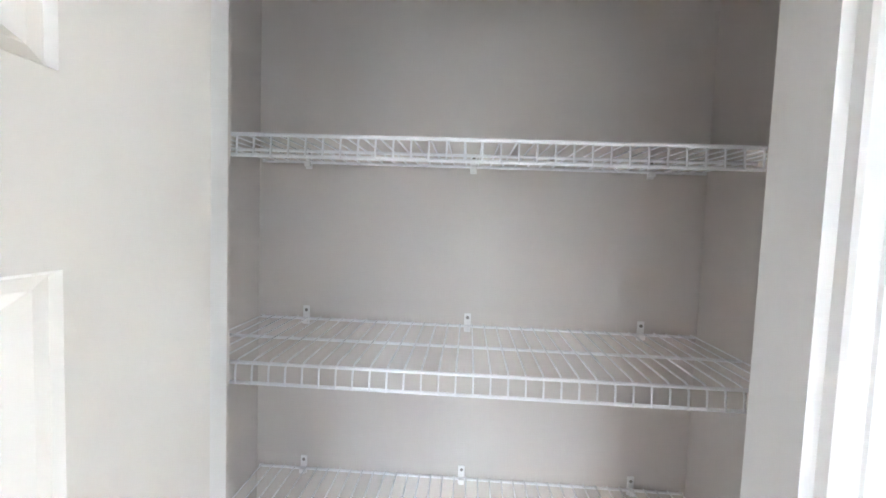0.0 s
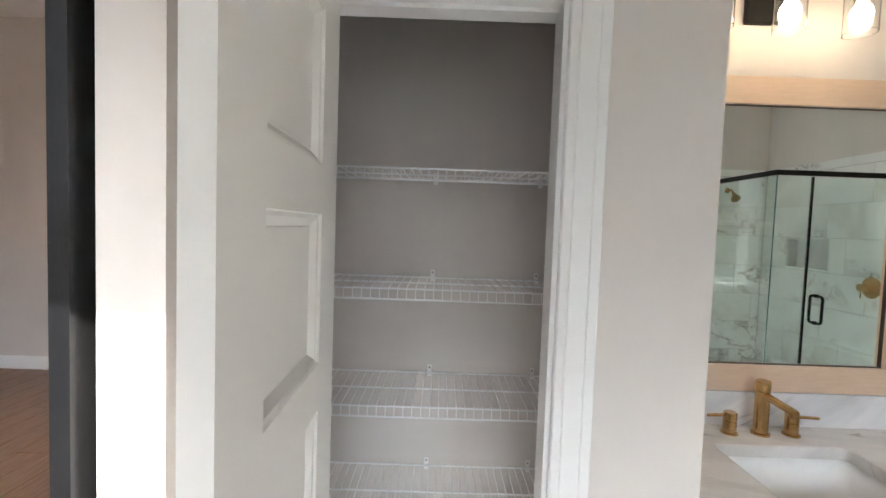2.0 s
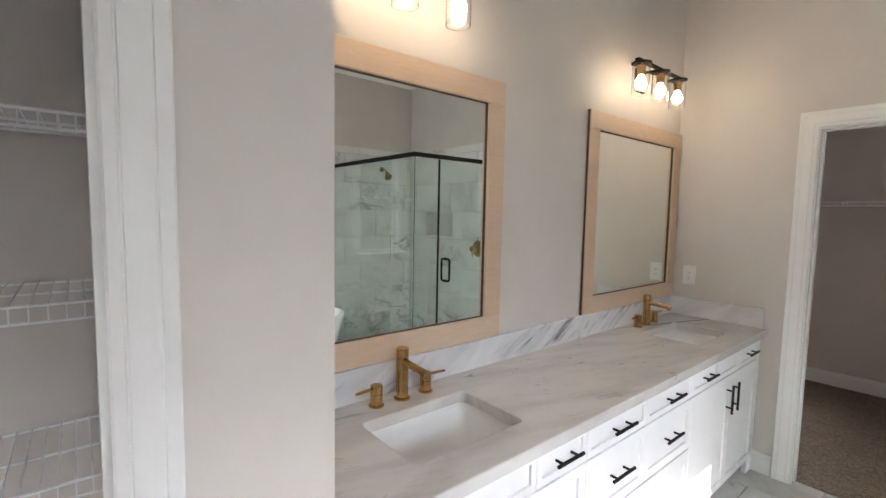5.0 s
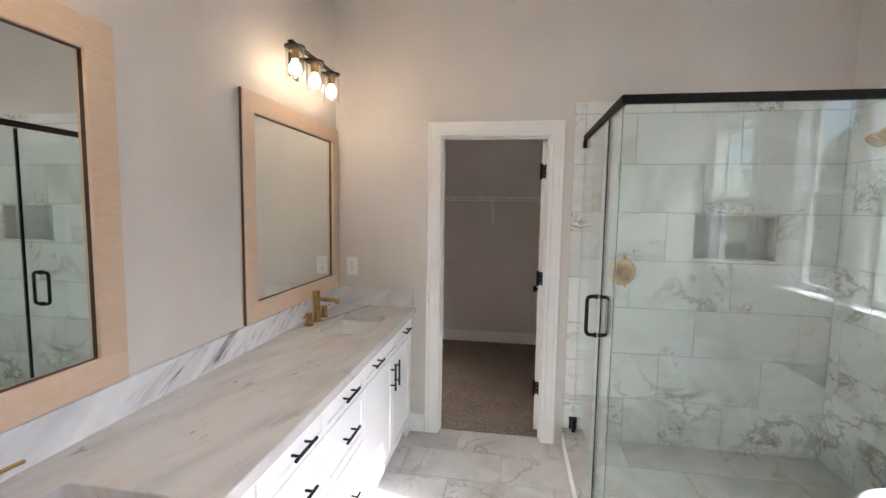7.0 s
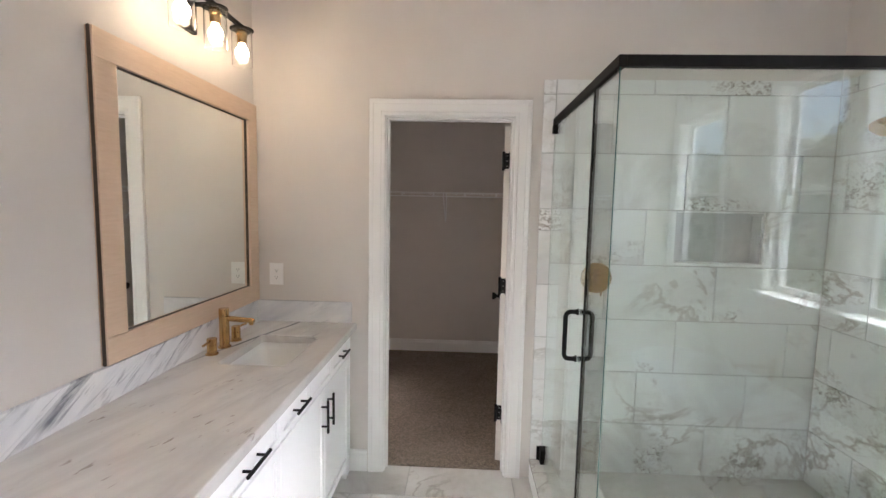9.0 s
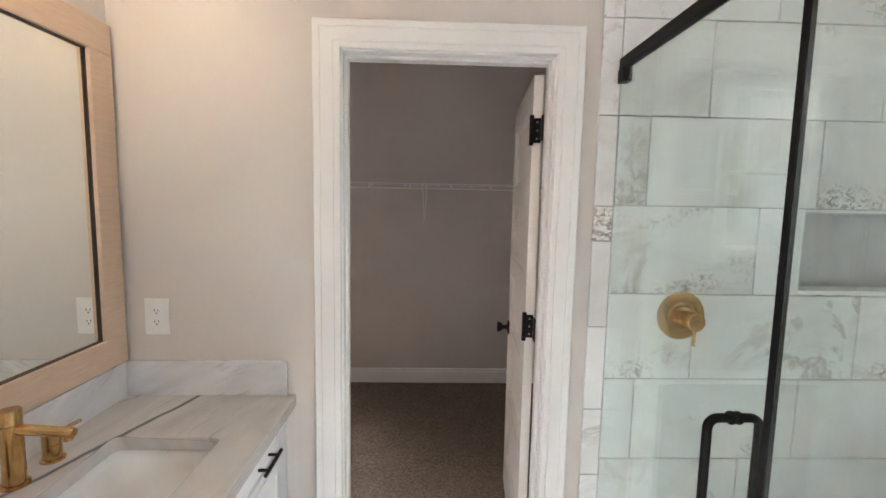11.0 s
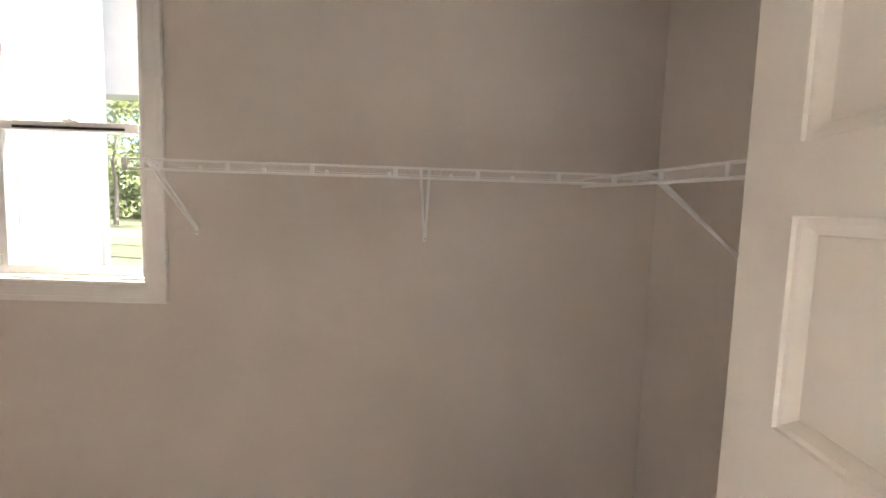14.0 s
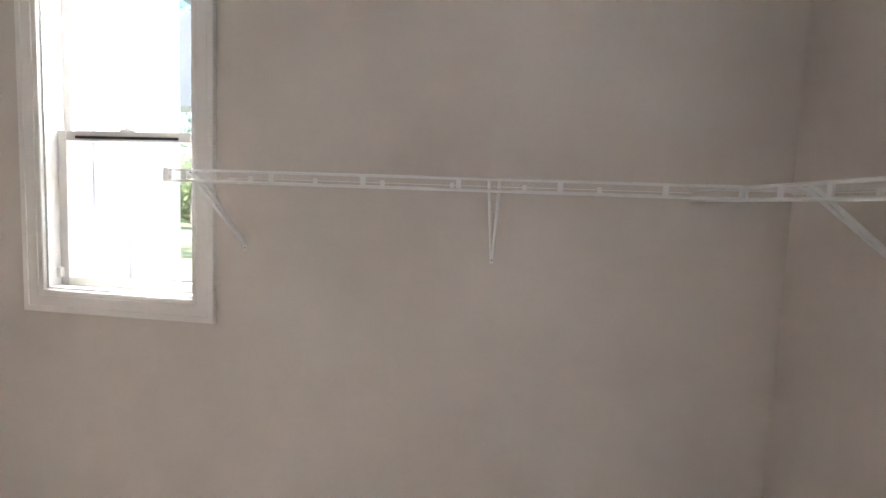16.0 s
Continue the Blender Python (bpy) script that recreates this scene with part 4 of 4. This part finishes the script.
tub = thing("bathtub", "white freestanding oval acrylic bathtub below the windows", "bathtub", "", (2.63, 1.38, 0))
bm = bmesh.new()
rings = []
for z, a, b in ((0.0, 0.30, 0.70), (0.03, 0.305, 0.71), (0.25, 0.33, 0.745), (0.48, 0.365, 0.80), (0.57, 0.378, 0.822), (0.582, 0.376, 0.820), (0.586, 0.368, 0.812), (0.582, 0.358, 0.802), (0.52, 0.34, 0.775), (0.30, 0.29, 0.69), (0.18, 0.25, 0.62), (0.13, 0.20, 0.54)):
    rings.append([(x, y, z) for x, y in oval(a, b)])
ring_tube(bm, rings)
part("shell", bm, M_ACRYL, tub, "", True)
bm = bmesh.new()
lathe(bm, (0, 0.30, 0.130), (0, 0, 1), ((0, 0.034), (0.003, 0.034), (0.004, 0.01)), 20)
part("drain", bm, M_BRASS, tub, "brushed gold drain", True)
bm = bmesh.new()
box(bm, -0.330, -0.3195, -0.04, 0.04, 0.455, 0.467, 0.002)
part("overflow_slot", bm, M_DARK, tub)

tf = thing("tub_filler", "brushed gold floor-mounted bathtub filler with two lever handles", "faucet", "", (3.035, 1.15, 0))
bm = bmesh.new()
lathe(bm, (0, 0, 0), (0, 0, 1), ((0, 0.045), (0.008, 0.045), (0.012, 0.019), (0.700, 0.019), (0.704, 0.016)), 20)
part("riser", bm, M_BRASS, tf, "", True)
bm = bmesh.new()
rod(bm, [(-0.012, 0, 0.655), (-0.235, 0, 0.655)], 0.012, 14)
rod(bm, [(-0.222, 0, 0.652), (-0.222, 0, 0.632)], 0.010, 12)
part("spout", bm, M_BRASS, tf, "", True)
bm = bmesh.new()
rod(bm, [(0, -0.15, 0.47), (0, 0.15, 0.47)], 0.012, 12)
part("crossbar", bm, M_BRASS, tf, "", True)
for k in (-1, 1):
    bm = bmesh.new()
    lathe(bm, (0, k * 0.15, 0.455), (0, 0, 1), ((0, 0.016), (0.07, 0.016), (0.072, 0.0145), (0.075, 0.016), (0.118, 0.016), (0.121, 0.014)), 18)
    rod(bm, [(0, k * 0.155, 0.56), (-0.01, k * 0.215, 0.562)], 0.005, 10)
    part("handle", bm, M_BRASS, tf, "", True)

# ---- walk-in closet shelves ----


def closet_shelf(at, turn, length, spacers, brackets, label, post=True):
    """Wire shelf with a two-rail front lip: back on y 0, lip at -y, running along +x."""
    s = thing("closet_wire_shelf", label, "shelf", "walk-in closet shelves", at, turn)
    d, lip = 0.346, 0.036
    for nm, y, z, r in (("back_rod", -0.006, 0.0, 0.002), ("lip_rail", -d, 0.0, 0.0048), ("lip_rail", -d - 0.002, -lip, 0.0054)):
        bm = bmesh.new()
        rod(bm, [(0, y, z), (length, y, z)], r, 8)
        part(nm, bm, M_WIRE, s, "", True)
    n = int(length / 0.0254)
    for i in range(n):
        shared("deck_wire", CLOSET_WIRE, s, pose(0.012 + (length - 0.024) * i / (n - 1), 0, 0))
    for x in spacers:
        shared("lip_spacer", LIP_SPACER, s, pose(x, -d - 0.001, 0))
    if post:
        bm = boxes((-0.012, 0.006, -d - 0.009, -d + 0.007, -lip - 0.006, 0.006, 0.002))
        part("end_cap", bm, M_PLASTIC, s)
    for x in brackets:
        bm = bmesh.new()
        for k in (-1, 1):
            rod(bm, [(x + k * 0.016, -d + 0.004, -0.004), (x + k * 0.016, -d + 0.03, -0.014), (x + k * 0.004, -0.014, -0.262), (x + k * 0.003, -0.004, -0.275)], 0.0058, 8)
        box(bm, x - 0.007, x + 0.007, -0.0045, 0, -0.30, -0.262, 0.001)
        b = part("support_bracket", bm, M_WIRE, s, "", True)
        bm = bmesh.new()
        lathe(bm, (x, -0.0045, -0.288), (0, -1, 0), ((0, 0.0036), (0.0015, 0.003)), 8)
        part("bracket_screw", bm, M_SCREW, b)
    for k in range(int(length / 0.28)):
        shared("back_clip", BACK_CLIP, s, pose(0.1 + 0.28 * k, 0, 0))
    return s


bm = bmesh.new()
rod(bm, [(0, -0.004, 0.004), (0, -0.346, 0.004)], 0.0005, 5)
CLOSET_WIRE = finish("deck_wire", bm, M_WIRE, True)
bm = boxes((-0.008, 0.008, -0.004, 0.003, -0.037, 0.002, 0.001))
LIP_SPACER = finish("lip_spacer", bm, M_WIRE)
bm = boxes((-0.008, 0.008, -0.012, 0, -0.012, 0.010, 0.002))
BACK_CLIP = finish("back_clip", bm, M_PLASTIC)
SHZ = 1.728
X0 = -0.155
closet_shelf((X0, 5.655, SHZ), 0, 1.673 - X0, [0.06, 0.372, 0.684, 0.996, 1.308, 1.616], [0.075, 0.952 - X0], "white wire shelf on diagonal brackets along the closet wall")
side_shelf = closet_shelf((2.02, 5.655, SHZ), -90, 2.05, [0.347, 0.37, 0.53, 0.70, 1.01, 1.32, 1.63, 1.94], [0.60, 1.40], "white wire shelf on diagonal brackets along the closet side wall", False)
# it hangs a little low at its free end
side_shelf.matrix_world = pose(2.02, 5.655, SHZ + 0.008, 0, 1.7, -90)

# ---- outdoors ----
structure("ground", boxes((-120, 120, -120, 160, -0.80, -0.55)), M_LAWN, "mown lawn round the house", "ground")
structure("road", boxes((-120, 60, 30, 35, -0.546, -0.54)), M_ROAD, "pale asphalt road beyond the lawn", "road")
porch = thing("porch", "white board-and-batten porch wall with beam and railing", "porch", "", (-1.62, 5.80, -0.55))
bm = boxes((-0.25, 0.0, 0.0, 1.45, 0, 3.95))
part("wall_board", bm, M_SIDING, porch)
me = finish("batten", boxes((0, 0.018, -0.022, 0.022, 0, 3.95, 0.002)), M_SIDING)
for k in range(5):
    shared("batten", me, porch, pose(0, 0.15 + 0.28 * k, 0))
bm = boxes((0, 0.022, 1.39, 1.455, 0, 3.95, 0.003))
part("corner_board", bm, M_SIDING, porch)
# beam and ceiling run on unseen towards +x, lengthened to shade the siding
bm = boxes((-3.0, 14.0, 2.05, 2.30, 3.08, 3.95, 0.004))
part("beam", bm, M_SIDING, porch)
bm = boxes((-0.25, 14.0, 0.0, 2.05, 3.95, 4.03))
part("porch_ceiling", bm, M_SIDING, porch)
bm = boxes((-3.0, 6.0, 2.14, 2.19, 1.36, 1.40, 0.004), (-3.0, 6.0, 2.145, 2.185, 0.62, 0.66, 0.004))
part("hand_rail", bm, M_SIDING, porch)
me = finish("baluster", boxes((-0.016, 0.016, -0.016, 0.016, 0.66, 1.36)), M_SIDING)
for k in range(60):
    shared("baluster", me, porch, pose(-2.9 + 0.13 * k, 2.165, 0))
bm = boxes((-3.0, 8.0, 0.0, 2.3, 0.0, 0.48))
part("porch_floor", bm, M_SIDING, porch)


def tree(x, y, h, seed, crown=2.6, trunk=0.2):
    """A tapered trunk with limbs and a crown of many small leaf cards in clumps."""
    rnd = random.Random(seed)
    t = thing("tree", "tall leafy green tree on the lawn", "tree", "trees on the lawn", (x, y, -0.55))
    bm = bmesh.new()
    pts = [(rnd.uniform(-0.15, 0.15) * k / 3, rnd.uniform(-0.15, 0.15) * k / 3, h * 0.85 * k / 6) for k in range(7)]
    rod(bm, pts, [trunk * (1 - 0.13 * k) for k in range(7)], 9)
    tips = []
    for k in range(9):
        a, z = rnd.uniform(0, 6.28), h * rnd.uniform(0.35, 0.8)
        L = crown * rnd.uniform(0.5, 0.95)
        tip = (L * math.cos(a), L * math.sin(a), z + L * rnd.uniform(0.3, 0.7))
        rod(bm, [(0, 0, z), (tip[0] * 0.5, tip[1] * 0.5, z + (tip[2] - z) * 0.6), tip], [trunk * 0.35, trunk * 0.2, trunk * 0.07], 6)
        tips.append(tip)
    part("trunk", bm, M_BARK, t, "", True)
    verts, faces = [], []
    for tip in tips + [(0, 0, h * 0.9), (0, 0, h)]:
        for c in range(9):
            cc = Vector(tip) + Vector([rnd.gauss(0, crown * 0.26) for _ in range(3)])
            for _ in range(34):
                p = cc + Vector([rnd.gauss(0, 0.28) for _ in range(3)])
                u = Vector([rnd.gauss(0, 1) for _ in range(3)]).normalized() * rnd.uniform(0.07, 0.13)
                w = u.orthogonal().normalized() * u.length * 0.6
                i = len(verts)
                verts += [p - u, p + w, p + u, p - w]
                faces.append((i, i + 1, i + 2, i + 3))
    me = bpy.data.meshes.new("crown")
    me.from_pydata(verts, [], faces)
    me.materials.append(M_LEAF)
    ob = new("crown", me)
    ob.parent = t


for x, y, h, s in ((-7.4, 19.5, 10, 1), (-10.5, 24, 11, 2), (-13, 38, 13, 3), (-19, 40, 13, 4), (-25, 41, 12, 5), (-8, 42, 13, 6), (-16, 47, 14, 7), (-22, 48, 14, 8), (-11, 49, 14, 9), (-30, 46, 13, 10)):
    tree(x, y, h, s)
verts, faces = [], []
rnd = random.Random(5)
for _ in range(22000):
    p = Vector((rnd.uniform(-75, 20), rnd.uniform(52, 60), rnd.uniform(-0.5, 9) * rnd.uniform(0.5, 1)))
    u = Vector([rnd.gauss(0, 1) for _ in range(3)]).normalized() * rnd.uniform(0.2, 0.45)
    w = u.orthogonal().normalized() * u.length * 0.6
    i = len(verts)
    verts += [p - u, p + w, p + u, p - w]
    faces.append((i, i + 1, i + 2, i + 3))
for _ in range(16000):
    p = Vector((rnd.uniform(18, 27), rnd.uniform(-32, 36), rnd.uniform(-0.5, 6.5) * rnd.uniform(0.7, 1)))
    u = Vector([rnd.gauss(0, 1) for _ in range(3)]).normalized() * rnd.uniform(0.25, 0.5)
    w = u.orthogonal().normalized() * u.length * 0.6
    i = len(verts)
    verts += [p - u, p + w, p + u, p - w]
    faces.append((i, i + 1, i + 2, i + 3))
me = bpy.data.meshes.new("far_woods")
me.from_pydata(verts, [], faces)
me.materials.append(M_LEAF)
tagged(new("far_woods", me), "distant green woods beyond the road", "woods", "", "stuff")

# ---- tiles, last ----
TH, TW, JOINT = 0.305, 0.607, 0.004
TILE_CACHE = {}


def tile_mesh(w, h, t, material):
    """A tile w by h, t thick, with eased edges: origin at its lower corner, face along -y."""
    key = (round(w, 3), round(h, 3), t, material.name)
    if key not in TILE_CACHE:
        e = 0.0012
        bm = bmesh.new()
        ring_tube(bm, [[(0, 0, 0), (w, 0, 0), (w, 0, h), (0, 0, h)], [(0, -t + e, 0), (w, -t + e, 0), (w, -t + e, h), (0, -t + e, h)], [(e, -t, e), (w - e, -t, e), (w - e, -t, h - e), (e, -t, h - e)]])
        TILE_CACHE[key] = finish("tile", bm, material)
    return TILE_CACHE[key]


def lay(parent, m, u0, u1, rows, offsets, material, t=0.010, holes=(), width=TW):
    """Courses of tiles on a plane m (x along, z up): rows of (z0, z1), joint offset of each; holes are left free."""
    for (z0, z1), off in zip(rows, offsets):
        u = off - math.ceil((off - u0) / width) * width
        while u < u1 - 1e-6:
            a, b = max(u, u0), min(u + width, u1)
            spans = [(a, b, z0, z1)]
            for h0, h1, k0, k1 in holes:
                cut = []
                for p, q, r, s in spans:
                    if q <= h0 or p >= h1 or s <= k0 or r >= k1:
                        cut.append((p, q, r, s))
                        continue
                    if p < h0:
                        cut.append((p, h0, r, s))
                    if q > h1:
                        cut.append((h1, q, r, s))
                    if r < k0:
                        cut.append((max(p, h0), min(q, h1), r, k0))
                    if s > k1:
                        cut.append((max(p, h0), min(q, h1), k1, s))
                spans = cut
            for p, q, r, s in spans:
                if q - p > 0.012 and s - r > 0.008:
                    shared("tile", tile_mesh(q - p - JOINT, s - r - JOINT, t, material), parent, m @ pose(p + JOINT / 2, 0, r + JOINT / 2))
            u += width


rows = [(0.058, 0.36), (0.36, 0.665), (0.665, 0.968), (0.968, 1.278), (1.278, 1.587), (1.587, 1.889), (1.889, 2.205)]
offs = [0.116, 0.323, 0.525, 0.116, 0.323, 0.525, 0.116]
backing = structure("shower_wall_end", boxes((1.562, NX0, 3.3955, 3.3995, 0.03, 2.28), (NX1, 3.118, 3.3955, 3.3995, 0.03, 2.28), (NX0, NX1, 3.3955, 3.3995, 0.03, NZ0), (NX0, NX1, 3.3955, 3.3995, NZ1, 2.28)), M_GROUT, "marble-look tiled shower wall with a niche", "tiled wall")
lay(backing, pose(0, 3.3965, 0), 1.626, 3.119, rows, offs, M_TILE, 0.008, [(NX0, NX1, NZ0, NZ1)])
lay(backing, pose(0, 3.3965, 0), 1.626, 3.119, [(2.205, 2.284)], [0.33], M_TILE, 0.008)
# border of cut tiles at the outer edge
z = 0.0
k = 0
for h in (0.10, 0.20, 0.305, 0.25, 0.305, 0.305, 0.12, 0.305, 0.315):
    shared("tile", tile_mesh(0.0655, h - JOINT, 0.009, M_TILE), backing, pose(1.5585, 3.3965, z))
    z += h
shared("tile", tile_mesh(0.0655, 2.284 - z - JOINT, 0.009, M_TILE), backing, pose(1.5585, 3.3965, z))
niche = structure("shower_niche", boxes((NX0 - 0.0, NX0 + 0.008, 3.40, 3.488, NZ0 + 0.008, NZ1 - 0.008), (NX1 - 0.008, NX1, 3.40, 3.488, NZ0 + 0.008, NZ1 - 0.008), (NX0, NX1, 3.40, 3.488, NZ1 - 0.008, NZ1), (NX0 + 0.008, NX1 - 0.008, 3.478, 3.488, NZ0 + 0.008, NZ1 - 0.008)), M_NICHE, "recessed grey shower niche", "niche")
structure("niche_sill", boxes((NX0 - 0.006, NX1 + 0.006, 3.385, 3.488, NZ0 - 0.006, NZ0 + 0.008, 0.002)), M_TRIM, "pale stone sill of the shower niche", "sill")
side = structure("shower_wall_side", boxes((3.1255, 3.1295, 2.292, 3.3955, 0.03, 2.28)), M_GROUT, "marble-look tiled side wall of the shower", "tiled wall")
MS = pose(3.1265, 3.388, 0, 0, 0, -90)
lay(side, MS, 0.0, 1.03, rows, [o + 0.17 for o in offs], M_TILE, 0.008)
lay(side, MS, 0.0, 1.03, [(2.205, 2.284)], [0.1], M_TILE, 0.008)
z = 0.0
for h in [0.305] * 7:
    shared("tile", tile_mesh(0.0655, h - JOINT, 0.009, M_TILE), side, MS @ pose(1.031, 0, z))
    z += h
# floors
F = Matrix.Translation((0, 0, -0.008)) @ pose(0, 0, 0, -90)
rowsf = []
y = 3.178 + TH
while y > -0.62:
    rowsf.append((max(y - TH, -0.62), min(y, 3.458)))
    y -= TH
lay(floor_bath, F, -0.05, 3.12, [r for r in rowsf], [0.848 + (0.304 if i % 2 else 0.0) for i in range(len(rowsf))], M_FLOORTILE, 0.008, [(-0.06, 0.43, 0.565, 3.40), (1.676, 3.13, 2.42, 3.39), (-0.2, 0.395, -0.62, 0.565)])
FS = Matrix.Translation((0, 0, 0.056)) @ pose(0, 0, 0, -90)
lay(shower_floor, FS, 1.68, 3.117, [(max(2.425, 3.386 - 0.305 * (i + 1)), 3.386 - 0.305 * i) for i in range(4)], [0.1, 0.4, 0.1, 0.4], M_FLOORTILE, 0.008)
FP = Matrix.Translation((0, 0, -0.009)) @ pose(0, 0, 0, -90)
lay(floor_bed, FP, -2.9, 2.15, [(-0.625 - 0.18 * (i + 1), -0.625 - 0.18 * i) for i in range(24)], [0.37 * i for i in range(24)], M_PLANK, 0.009, (), 1.8)
